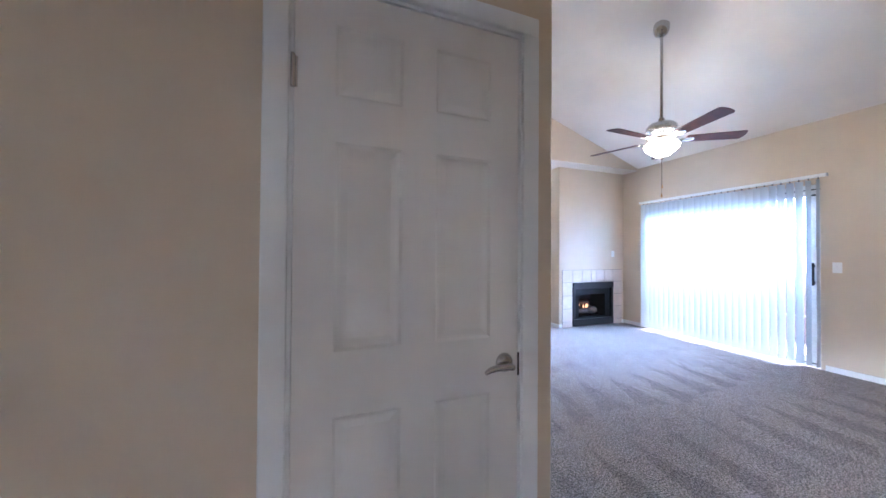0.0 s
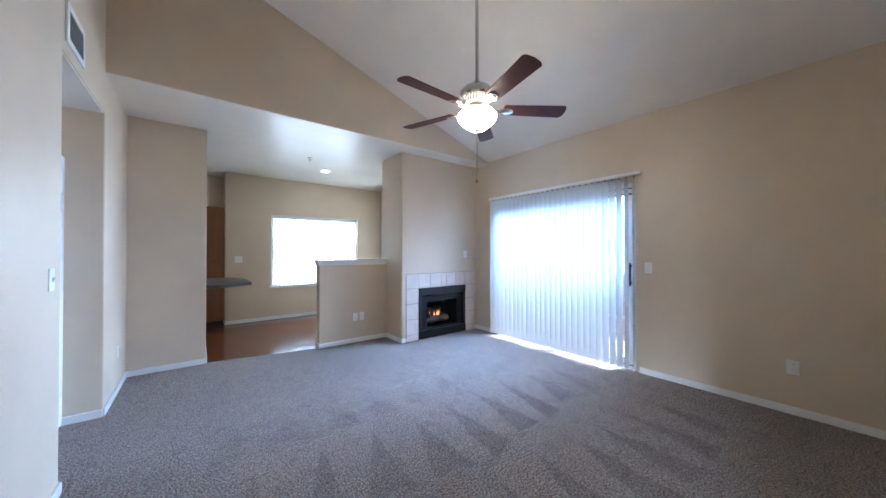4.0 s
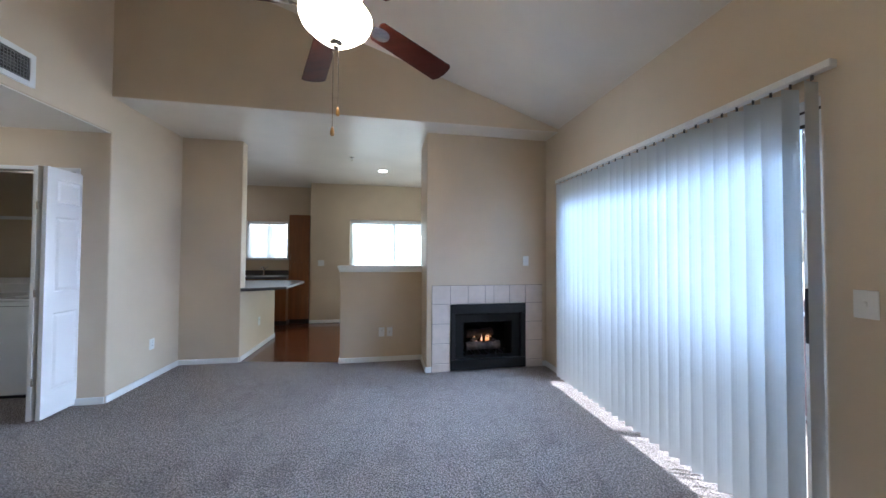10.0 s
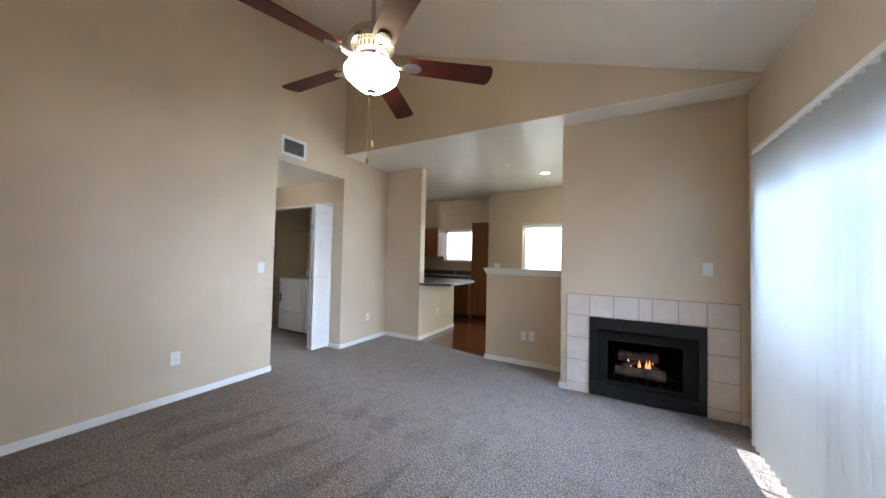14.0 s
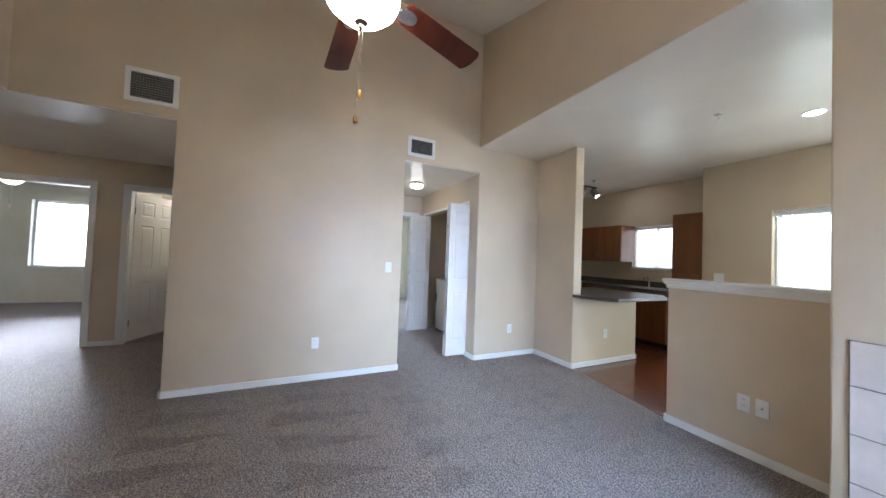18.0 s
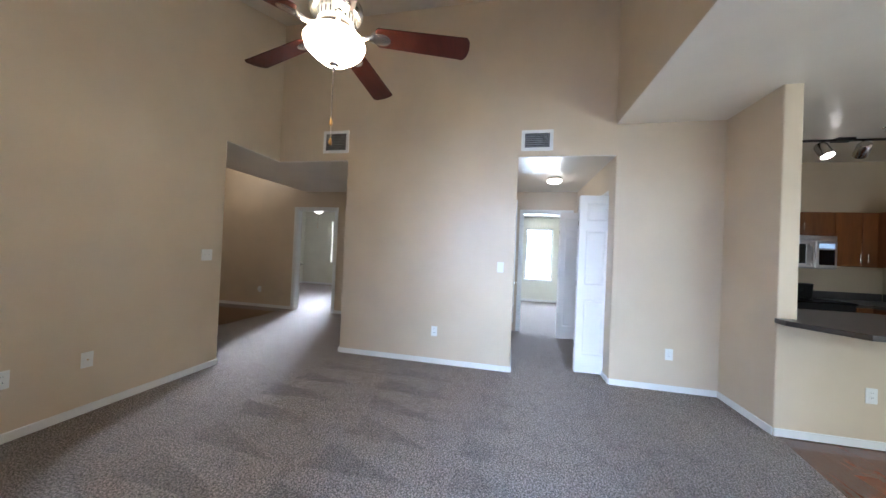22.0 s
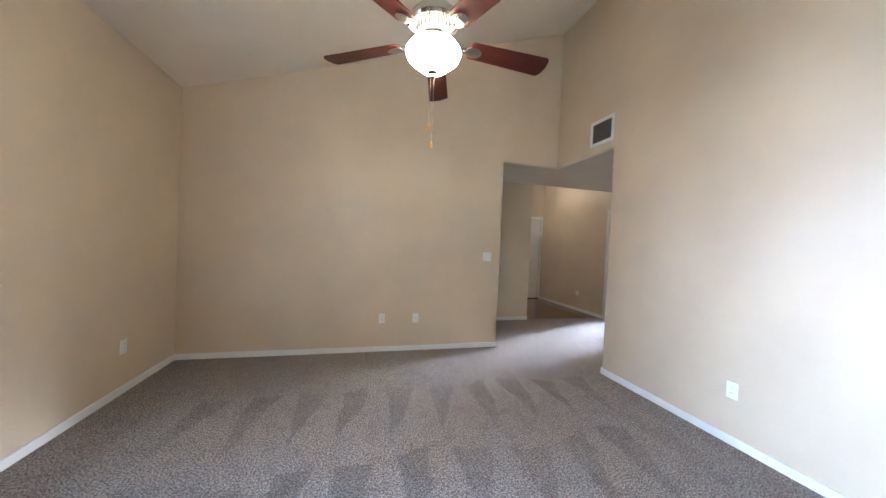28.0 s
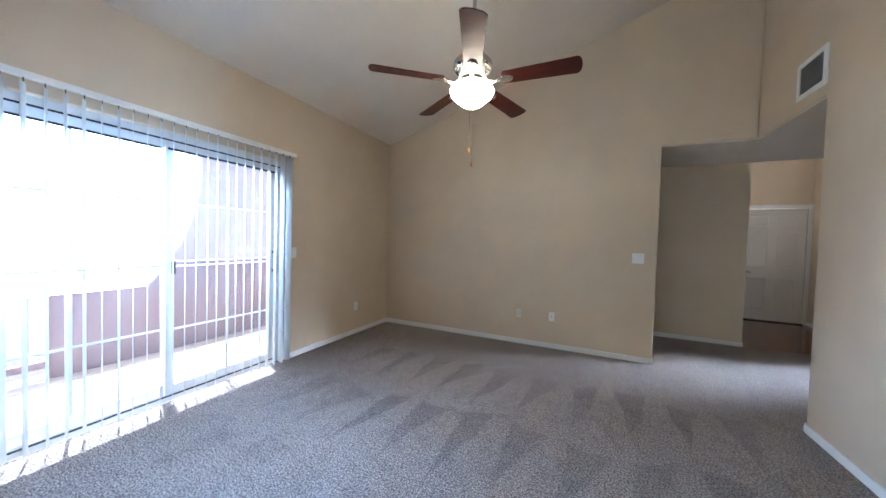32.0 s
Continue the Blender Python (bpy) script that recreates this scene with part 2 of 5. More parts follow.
PLANK = wood("red_brown_laminate", (0.062, 0.018, 0.008), (0.215, 0.068, 0.027), "X", 0.18, 1.0, 0.2, 0.35)
PLANK.node_tree.nodes["Principled BSDF"].inputs["Specular IOR Level"].default_value = 0.26
CHERRY = wood("cherry_blade_veneer", (0.030, 0.008, 0.005), (0.085, 0.020, 0.013), "X", 0.42, 1.0, 0.1, 0.05)
CHERRY.node_tree.nodes["Principled BSDF"].inputs["Specular IOR Level"].default_value = 0.1
CABINET = wood("maple_cabinet_stain", (0.105, 0.035, 0.010), (0.26, 0.094, 0.026), "Z", 0.33, 0.7, 0.12, 0.2)
COUNTER = plain("dark_grey_laminate", (0.085, 0.078, 0.076), 0.28, 0, 0.35, 160.0, 200.0, 0.03)
NICKEL = plain("brushed_nickel", (0.55, 0.53, 0.50), 0.25, 1.0, 0.05, 30.0, 300.0, 0.03)
CHROME = plain("polished_chrome", (0.75, 0.75, 0.76), 0.08, 1.0, 0.02, 30.0, 300.0, 0.0)
STEEL = plain("stainless_steel", (0.50, 0.50, 0.50), 0.30, 1.0, 0.06, 20.0, 200.0, 0.03)
BLACK = plain("black_enamel", (0.0045, 0.0045, 0.005), 0.42, 0, 0.2, 20.0, 150.0, 0.05)
BLACKGLOSS = plain("black_glass", (0.008, 0.008, 0.009), 0.06, 0, 0.1, 20.0, 150.0, 0.0)
SOOT = plain("sooted_firebrick", (0.012, 0.010, 0.009), 0.9, 0, 0.4, 9.0, 60.0, 0.5)
TILE = plain("blush_ceramic_tile", (0.68, 0.59, 0.52), 0.22, 0, 0.06, 9.0, 60.0, 0.06)
GROUT = plain("grey_grout", (0.24, 0.21, 0.18), 0.9, 0, 0.15, 40.0, 200.0, 0.4)
PLASTIC = plain("white_plastic", (0.80, 0.80, 0.77), 0.3, 0, 0.02, 20.0, 100.0, 0.0)
IVORY = plain("ivory_plastic", (0.74, 0.70, 0.60), 0.3, 0, 0.02, 20.0, 100.0, 0.0)
DARKSLOT = plain("dark_slot", (0.03, 0.03, 0.03), 0.6, 0, 0.1, 20.0, 100.0, 0.0)
DUCT = plain("dark_duct_metal", (0.10, 0.10, 0.10), 0.5, 0.6, 0.3, 8.0, 100.0, 0.1)
APPLIANCE = plain("white_appliance_enamel", (0.80, 0.80, 0.79), 0.2, 0, 0.02, 8.0, 90.0, 0.02)
VANE = vane_material()
THINVANE = vane_material("thin_white_vane", 0.85, (0.95, 0.96, 0.90, 1))
GLASS = glass_material("window_glass")
ALU = plain("white_vinyl_frame", (0.72, 0.73, 0.73), 0.4, 0, 0.04, 20.0, 100.0, 0.05)
SIDING = paint("pale_rose_siding_paint", (0.42, 0.34, 0.33), 0.7, 0.3, 60.0, 0.06)
STUCCO = paint("rose_stucco", (0.225, 0.165, 0.170), 0.9, 0.8, 60.0, 0.1)
DECK = wood("weathered_deck_board", (0.36, 0.30, 0.24), (0.55, 0.47, 0.39), "Y", 0.7, 0.8, 0.15)
BRASS = wood("amber_pull_wood", (0.45, 0.22, 0.05), (0.62, 0.34, 0.09), "Z", 0.3)
LOG = plain("ash_grey_log", (0.075, 0.052, 0.040), 0.9, 0, 0.6, 18.0, 70.0, 0.9)
FLAME = glow("gas_flame", (1.0, 0.34, 0.045), 0.36)
GROUND = plain("pale_dry_ground", (0.46, 0.41, 0.34), 0.95, 0, 0.25, 0.6, 20.0, 0.3)
LEAF = plain("sunlit_foliage", (0.07, 0.11, 0.035), 0.6, 0, 0.5, 6.0, 40.0, 0.1)
BARK = plain("grey_bark", (0.16, 0.12, 0.09), 0.9, 0, 0.4, 12.0, 40.0, 0.6)

# ---- shape helpers ----


def part(name, bm, material, parent=None, label="", bevel=0.0, smooth=False, segments=2):
    """One mesh object from a bmesh, under a thing or a part."""
    bmesh.ops.remove_doubles(bm, verts=bm.verts, dist=1e-5)
    bmesh.ops.recalc_face_normals(bm, faces=bm.faces)
    if bevel:
        edges = [e for e in bm.edges if len(e.link_faces) == 2 and e.calc_face_angle(0) > 0.6]
        bmesh.ops.bevel(bm, geom=edges, offset=bevel, segments=segments, profile=0.5, affect="EDGES", clamp_overlap=True)
    me = bpy.data.meshes.new(name)
    if smooth:
        for f in bm.faces:
            f.smooth = True
    bm.to_mesh(me)
    bm.free()
    if smooth:
        me.set_sharp_from_angle(angle=radians(38))
    me.materials.append(material)
    ob = new(name, me)
    if parent is not None:
        ob.parent = parent
    if label:
        ob["label"] = label
    return ob


def thing(name, label, category, group="", kind="", at=None):
    ob = new(name)
    if at is not None:
        ob.matrix_basis = at
    return tagged(ob, label, category, group, kind)


def box(x0, x1, y0, y1, z0, z1, bm=None):
    bm = bm or bmesh.new()
    v = [bm.verts.new((x, y, z)) for x in (x0, x1) for y in (y0, y1) for z in (z0, z1)]
    for f in ((0, 1, 3, 2), (4, 6, 7, 5), (0, 4, 5, 1), (2, 3, 7, 6), (0, 2, 6, 4), (1, 5, 7, 3)):
        bm.faces.new([v[i] for i in f])
    return bm


def prism(points, z0, z1, bm=None):
    """A flat outline in x and y, raised from z0 to z1."""
    bm = bm or bmesh.new()
    lo = [bm.verts.new((x, y, z0)) for x, y in points]
    hi = [bm.verts.new((x, y, z1)) for x, y in points]
    n = len(points)
    bm.faces.new(lo[::-1])
    bm.faces.new(hi)
    for i in range(n):
        bm.faces.new((lo[i], lo[(i + 1) % n], hi[(i + 1) % n], hi[i]))
    return bm


def lathe(profile, steps=24, bm=None, centre=(0, 0, 0), cap=True):
    """A turned shape round z: profile is rows of radius and height."""
    bm = bm or bmesh.new()
    cx, cy, cz = centre
    rings = []
    for r, z in profile:
        if r < 1e-5:
            rings.append([bm.verts.new((cx, cy, cz + z))])
        else:
            rings.append([bm.verts.new((cx + r * math.cos(2 * math.pi * i / steps), cy + r * math.sin(2 * math.pi * i / steps), cz + z)) for i in range(steps)])
    for a, b in zip(rings, rings[1:]):
        for i in range(steps):
            j = (i + 1) % steps
            if len(a) == 1 and len(b) == 1:
                continue
            if len(a) == 1:
                bm.faces.new((a[0], b[i], b[j]))
            elif len(b) == 1:
                bm.faces.new((a[i], a[j], b[0]))
            else:
                bm.faces.new((a[i], a[j], b[j], b[i]))
    for ring in (rings[0], rings[-1]):
        if cap and len(ring) > 1:
            bm.faces.new(ring)
    return bm


def tube(path, radius, steps=8, bm=None):
    """A round bar along a path of points."""
    bm = bm or bmesh.new()
    pts = [Vector(p) for p in path]
    rings = []
    for i, p in enumerate(pts):
        way = (pts[min(i + 1, len(pts) - 1)] - pts[max(i - 1, 0)]).normalized()
        side = way.cross(Vector((0, 0, 1)) if abs(way.z) < 0.9 else Vector((1, 0, 0))).normalized()
        up = side.cross(way)
        r = radius[i] if isinstance(radius, (list, tuple)) else radius
        rings.append([bm.verts.new(p + r * (math.cos(2 * math.pi * k / steps) * side + math.sin(2 * math.pi * k / steps) * up)) for k in range(steps)])
    for a, b in zip(rings, rings[1:]):
        for k in range(steps):
            bm.faces.new((a[k], a[(k + 1) % steps], b[(k + 1) % steps], b[k]))
    bm.faces.new(rings[0])
    bm.faces.new(rings[-1])
    return bm


def moved(bm, m):
    bmesh.ops.transform(bm, matrix=m, verts=bm.verts)
    return bm


def wall(name, axis, a, b, u0, u1, z0, z1, holes=(), material=WALL, label="beige painted drywall", soft=0.014, side="ab"):
    """A wall between the planes a and b, along u, with openings (u, u, z, z) cut right through."""
    us = sorted({u0, u1, *[h[0] for h in holes], *[h[1] for h in holes]})
    zs = sorted({z0, z1, *[h[2] for h in holes], *[h[3] for h in holes]})
    us, zs = [u for u in us if u0 <= u <= u1], [z for z in zs if z0 <= z <= z1]

    def solid(i, j):
        if not (0 <= i < len(us) - 1 and 0 <= j < len(zs) - 1):
            return False
        u, z = (us[i] + us[i + 1]) / 2, (zs[j] + zs[j + 1]) / 2
        return not any(h[0] < u < h[1] and h[2] < z < h[3] for h in holes)

    bm = bmesh.new()

    def p(w, u, z):
        return bm.verts.new((w, u, z) if axis == "x" else (u, w, z))

    for i in range(len(us) - 1):
        for j in range(len(zs) - 1):
            if not solid(i, j):
                continue
            ua, ub, za, zb = us[i], us[i + 1], zs[j], zs[j + 1]
            for w in (a, b):
                bm.faces.new((p(w, ua, za), p(w, ub, za), p(w, ub, zb), p(w, ua, zb)))
            for di, u in ((-1, ua), (1, ub)):
                if not solid(i + di, j):
                    bm.faces.new((p(a, u, za), p(b, u, za), p(b, u, zb), p(a, u, zb)))
            for dj, z in ((-1, za), (1, zb)):
                if not solid(i, j + dj):
                    bm.faces.new((p(a, ua, z), p(b, ua, z), p(b, ub, z), p(a, ub, z)))
    bmesh.ops.remove_doubles(bm, verts=bm.verts, dist=1e-5)
    bmesh.ops.recalc_face_normals(bm, faces=bm.faces)
    bmesh.ops.dissolve_limit(bm, angle_limit=0.01, verts=bm.verts, edges=bm.edges)
    if soft:
        n = 0 if axis == "x" else 1
        planes = [w for w, key in ((a, "a"), (b, "b")) if key in side]
        edges = [e for e in bm.edges if len(e.link_faces) == 2 and e.calc_face_angle(0) > 0.6 and any(all(abs(v.co[n] - w) < 1e-4 for v in e.verts) for w in planes)]
        bmesh.ops.bevel(bm, geom=edges, offset=soft, segments=3, profile=0.5, affect="EDGES", clamp_overlap=True)
    ob = part(name, bm, material, None, label, 0, bool(soft))
    return tagged(ob, label, "wall", "", "structure")

# ---- structure: walls, floors, ceilings ----
X_SL, Y_HD, Y_FP, Y_DN, Y_KT, X_PIER = 4.40, 4.118, 4.41, 7.37, 7.85, 0.675
Z_FLAT, Z_HALL = 2.765, 2.44
WT = 0.12

wall("wall_middle", "x", -WT, 0, -WT + 0.003, 5.16, 0, 4.6, [(-1, 0.992, -1, Z_HALL), (3.112, 4.13, -1, Z_HALL)], side="b")
wall("wall_back", "y", -WT, 0, 0.0, 4.5, 0, 4.6, [(-1, 0.80, -1, Z_HALL)], side="b")
wall("wall_slider", "x", X_SL, X_SL + 0.16, -WT, 5.2, 0, 3.1, [(1.90, 3.95, 0.0, 2.09)], side="a")
wall("wall_header", "y", Y_HD, Y_HD + WT, -0.02, X_SL + 0.02, Z_FLAT + 0.004, 4.6, side="a", soft=0.01)
wall("wall_pier", "y", 5.13, 5.26, -2.3, X_PIER, 0, 2.85, side="a")
wall("wall_chase_front", "y", Y_FP, Y_FP + 0.10, 2.92, X_SL + 0.02, 0, 2.85, [(3.215, 4.11, -1, 0.74)], side="a")
wall("wall_chase_side", "x", 2.92, 3.02, Y_FP + 0.10, 5.03, 0, 2.85, soft=0)
wall("wall_chase_rear", "y", 4.97, 5.03, 3.02, 4.45, 0, 2.85, soft=0)
wall("wall_half", "y", 4.885, 5.015, 1.905, 2.92, 0, 1.150, soft=0.008, side="a")
wall("wall_dining", "y", Y_DN, Y_DN + 0.16, 0.98, 4.3, 0, 2.85, [(1.73, 3.49, 0.63, 2.06)], side="a")
wall("wall_dining_side", "x", 4.08, 4.24, 5.0, Y_DN + 0.1, 0, 2.85, [(5.75, 7.10, 0.63, 2.06)], side="a")
wall("wall_kitchen_step", "x", 0.98, 1.10, Y_DN + 0.16, Y_KT + 0.1, 0, 2.85, soft=0)
wall("wall_kitchen_window", "y", Y_KT, Y_KT + 0.16, -1.8, 0.98, 0, 2.85, [(-0.38, 0.43, 1.25, 2.03)], side="a")
wall("wall_kitchen_left", "x", -1.74, -1.60, 5.2, Y_KT + 0.1, 0, 2.85, soft=0)
wall("wall_peninsula", "x", 0.52, X_PIER, 5.26, 6.36, 0, 0.875, soft=0)
# entry and halls
wall("wall_closet", "y", 0.985, 0.985 + WT, -2.08, -WT, 0, 2.5, [(-0.905, -0.142, -1, 2.07)], soft=0)
wall("wall_bedroom_doors", "x", -2.20, -2.08, -3.9, 1.1, 0, 3.2, [(-1.27, -0.40, -1, 2.06), (-0.02, 0.78, -1, 2.06)], soft=0)
wall("wall_passage", "y", -1.50, -1.38, -0.44, 0.95, 0, 3.2, soft=0)
wall("wall_jamb", "x", 0.80, 0.92, -1.38, -WT, 0, 2.5, soft=0)
wall("wall_entry_side", "x", -0.44, -0.32, -3.8, -1.50, 0, 3.2, soft=0)
wall("wall_entry_front", "y", -3.78, -3.62, -2.08, -0.44, 0, 3.2, [(-2.03, -1.12, -1, 2.09)], soft=0)
wall("wall_hall_left", "y", 2.995, 3.112, -2.1, -WT, 0, 2.5, [(-1.98, -1.22, -1, 2.05), (-0.78, -0.22, 0.55, 1.95)], soft=0)
wall("wall_hall_end", "x", -2.15, -2.03, 2.9, 5.2, 0, 2.5, [(3.26, 4.02, -1, 2.06)], soft=0)
wall("wall_laundry_front", "y", 4.13, 4.25, -2.03, -WT, 0, 2.5, [(-1.86, -0.26, -1, 2.07)], soft=0)
# bedrooms and bath
wall("wall_bedroom_far", "x", -6.56, -6.40, -5.2, 0.0, 0, 2.85, [(-3.12, -2.20, 0.78, 2.22)], soft=0, material=PALEWALL, label="cream painted drywall")
wall("wall_bedroom_south", "y", -4.35, -4.2, -6.5, -2.1, 0, 2.85, soft=0, material=PALEWALL, label="cream painted drywall")
wall("wall_bath_left", "y", -0.26, -0.14, -6.5, -2.15, 0, 2.85, soft=0, material=PALEWALL, label="cream painted drywall")
wall("wall_bath_far", "x", -3.72, -3.60, -0.2, 1.1, 0, 2.6, [(-0.12, 0.50, -1, 2.06)], soft=0, material=PALEWALL, label="cream painted drywall")
wall("wall_bath_right", "y", 0.985, 1.1, -3.7, -2.20, 0, 2.6, soft=0, material=PALEWALL, label="cream painted drywall")
wall("wall_second_bedroom_far", "x", -6.06, -5.90, 1.5, 5.4, 0, 2.6, [(3.49, 4.25, 0.62, 2.12)], soft=0, material=PALEWALL, label="cream painted drywall")
wall("wall_second_bedroom_south", "y", 2.62, 2.74, -6.0, -2.1, 0, 2.6, soft=0, material=PALEWALL, label="cream painted drywall")
wall("wall_second_bedroom_north", "y", 5.2, 5.32, -6.0, -2.1, 0, 2.6, soft=0, material=PALEWALL, label="cream painted drywall")


def ceiling(name, bm, label, material=CEIL):
    return tagged(part(name, bm, material), label, "ceiling", "", "structure")


def vault():
    bm = bmesh.new()
    z0, z1 = 2.80, 4.27
    lo = [bm.verts.new(p) for p in ((-0.1, -0.1, z1 + 0.033), (4.5, -0.1, z0 - 0.033), (4.5, Y_HD + 0.05, z0 - 0.033), (-0.1, Y_HD + 0.05, z1 + 0.033))]
    hi = [bm.verts.new(v.co + Vector((0, 0, 0.15))) for v in lo]
    bm.faces.new(lo)
    bm.faces.new(hi)
    for i in range(4):
        bm.faces.new((lo[i], lo[(i + 1) % 4], hi[(i + 1) % 4], hi[i]))
    return bm


ceiling("ceiling_vault", vault(), "white textured vaulted ceiling sloping over the living room")
flat = box(0.0, 4.5, Y_HD + 0.004, 7.95, Z_FLAT, Z_FLAT + 0.1)
box(-1.9, 0.0, 5.18, 7.95, Z_FLAT, Z_FLAT + 0.1, flat)
ceiling("ceiling_kitchen", flat, "white textured flat ceiling over kitchen and dining", CEILGLOSS)
ZC = Z_HALL - 0.008
hallc = prism([(-2.1, -1.10), (0.88, -1.10), (0.88, -0.012), (-0.012, -0.012), (-0.012, 1.03), (-2.1, 1.03)], ZC, ZC + 0.1)
box(-2.1, -0.012, 3.05, 4.2, ZC, ZC + 0.1, hallc)
box(-2.1, -0.05, 4.2, 5.15, ZC + 0.002, ZC + 0.1, hallc)
ceiling("ceiling_hall", hallc, "white flat hallway ceiling", CEILGLOSS)
ceiling("ceiling_entry", box(-2.2, 0.9, -3.8, -1.0, 3.05, 3.15), "white raised entry ceiling")
bedc = box(-6.6, -2.15, -4.4, -0.2, 2.74, 2.84)
box(-3.75, -2.15, -0.2, 1.1, 2.44, 2.54, bedc)
box(-6.1, -2.1, 2.6, 5.35, 2.44, 2.54, bedc)
ceiling("ceiling_bedrooms", bedc, "white flat bedroom ceiling")
tagged(part("wall_soffit_entry", box(-2.1, 0.9, -1.098, -1.0, Z_HALL + 0.003, 3.1), WALL), "beige drop above the entry soffit", "wall", "", "structure")


def floor_part(name, bm, material, label):
    return tagged(part(name, bm, material), label, "floor", "", "structure")


carpet = prism([(-2.14, -1.42), (4.42, -1.42), (4.42, 4.97), (1.89, 4.93), (0.64, 5.165), (-2.14, 5.165)], -0.04, 0.0)
floor_part("floor_carpet", carpet, CARPET, "taupe cut-pile carpet with vacuum strokes")
bedf = prism([(-6.5, -4.3), (-2.14, -4.3), (-2.14, -0.2), (-6.5, -0.2)], -0.04, 0.0)
prism([(-6.0, 2.65), (-2.14, 2.65), (-2.14, 5.3), (-6.0, 5.3)], -0.04, 0.0, bedf)
floor_part("floor_bedroom_carpet", bedf, CARPET, "taupe bedroom carpet")
tagged(part("ground", box(-400, 400, -400, 400, -3.2, -3.0), GROUND), "pale dry ground below the balcony", "ground", "", "structure")
floor_part("floor_slab", box(-6.6, 4.56, -4.4, 8.0, -0.2, -0.045), GROUT, "concrete subfloor")
floor_part("roof_slab", box(-6.7, 4.6, -4.5, 8.1, 4.75, 4.9), GROUT, "roof deck closing the house")


def planks(name, x0, x1, y0, y1, clip, label, wide=0.125, long=1.22):
    """Laminate boards, each its own piece, laid along x in broken bond."""
    base = floor_part(name, box(x0, x1, y0, y1, -0.043, -0.018), DARKSLOT, label)
    rng = random.Random(4)
    y = y0
    while y < y1 - 0.01:
        x = x0 - rng.random() * long
        while x < x1:
            a, b = max(x, x0), min(x + long, x1)
            if b - a > 0.04 and clip((a + b) / 2, y + wide / 2, a, b):
                ob = part("plank", box(a + 0.0008, b - 0.0008, y + 0.0008, min(y + wide, y1) - 0.0008, -0.017, -0.004 + rng.uniform(-0.0004, 0.0004)), PLANK, base)
            x += long
        y += wide
    return base

# ---- doors, windows and trim ----


def panelled(w, h, columns, rows, thick=0.035):
    """A door leaf with moulded panels on both faces: width along x, faces at y 0 and y thick."""
    bm = bmesh.new()
    us = sorted({0, w, *[c for pair in columns for c in pair]})
    zs = sorted({0, h, *[r for pair in rows for r in pair]})
    for y, d in ((0.0, 1), (thick, -1)):
        for i in range(len(us) - 1):
            for j in range(len(zs) - 1):
                a, b, c, e = us[i], us[i + 1], zs[j], zs[j + 1]
                if (a, b) in columns and (c, e) in rows:
                    rings = []
                    for inset, deep in ((0, 0), (0.009, 0.0055), (0.016, 0.0055), (0.036, 0.0015)):
                        yy = y + d * deep
                        rings.append([bm.verts.new(p) for p in ((a + inset, yy, c + inset), (b - inset, yy, c + inset), (b - inset, yy, e - inset), (a + inset, yy, e - inset))])
                    for r, s in zip(rings, rings[1:]):
                        for k in range(4):
                            bm.faces.new((r[k], r[(k + 1) % 4], s[(k + 1) % 4], s[k]))
                    bm.faces.new(rings[-1])
                else:
                    bm.faces.new([bm.verts.new(p) for p in ((a, y, c), (b, y, c), (b, y, e), (a, y, e))])
    for x in (0, w):
        bm.faces.new([bm.verts.new(p) for p in ((x, 0, 0), (x, thick, 0), (x, thick, h), (x, 0, h))])
    for z in (0, h):
        bm.faces.new([bm.verts.new(p) for p in ((0, 0, z), (w, 0, z), (w, thick, z), (0, thick, z))])
    return bm


def lever(parent, x, z, way=1, face=0.0, out=-1):
    """A lever handle: rose, neck and a waved grip."""
    m = pose(x, face, z, 90 if out < 0 else -90)
    rose = part("rose", moved(lathe([(0.0, 0.022), (0.012, 0.022), (0.022, 0.018), (0.032, 0.006), (0.033, 0.0)], 24), m), NICKEL, parent, "", 0, True)
    pts = [(0, 0.050), (0.02, 0.054), (0.050, 0.050), (0.075, 0.044), (0.096, 0.046)]
    drop = [0, 0.002, 0.002, -0.004, -0.012]
    grip = tube([(x - way * u, face + out * v, z + d) for (u, v), d in zip(pts, drop)], [0.0115, 0.0115, 0.0105, 0.010, 0.006], 10)
    tube([(x, face + out * 0.012, z), (x, face + out * 0.058, z)], 0.0105, 10, grip)
    part("lever", grip, NICKEL, parent, "", 0, True)
    return rose


def hinge(parent, x, z, face=0.0):
    bm = lathe([(0.0, -0.048), (0.0065, -0.046), (0.0065, 0.046), (0.0, 0.048)], 10, None, (x, face - 0.006, z))
    box(x - 0.003, x + 0.012, face - 0.0022, face + 0.0004, z - 0.043, z + 0.043, bm)
    return part("hinge", bm, NICKEL, parent)


SIX_ROWS = [(0.20, 0.795), (0.985, 1.600), (1.735, 1.945)]


def six_panel_door(name, w, h, m, label, handle_x=None, way=1, hinges=None, back=False, handle_z=0.89):
    door = thing(name, label, "door", at=m)
    st, mid = 0.11, 0.11
    pw = (w - 2 * st - mid) / 2
    k = h / 2.05
    rows = [(a * k, b * k) for a, b in SIX_ROWS]
    part("leaf", panelled(w, h, [(st, st + pw), (st + pw + mid, w - st)], rows), DOORP, door)
    if handle_x is not None:
        lever(door, handle_x, handle_z, way)
        if back:
            lever(door, handle_x, handle_z, way, 0.035, 1)
    if hinges is not None:
        for z in (0.25, 1.78):
            hinge(door, hinges, z)
    return door


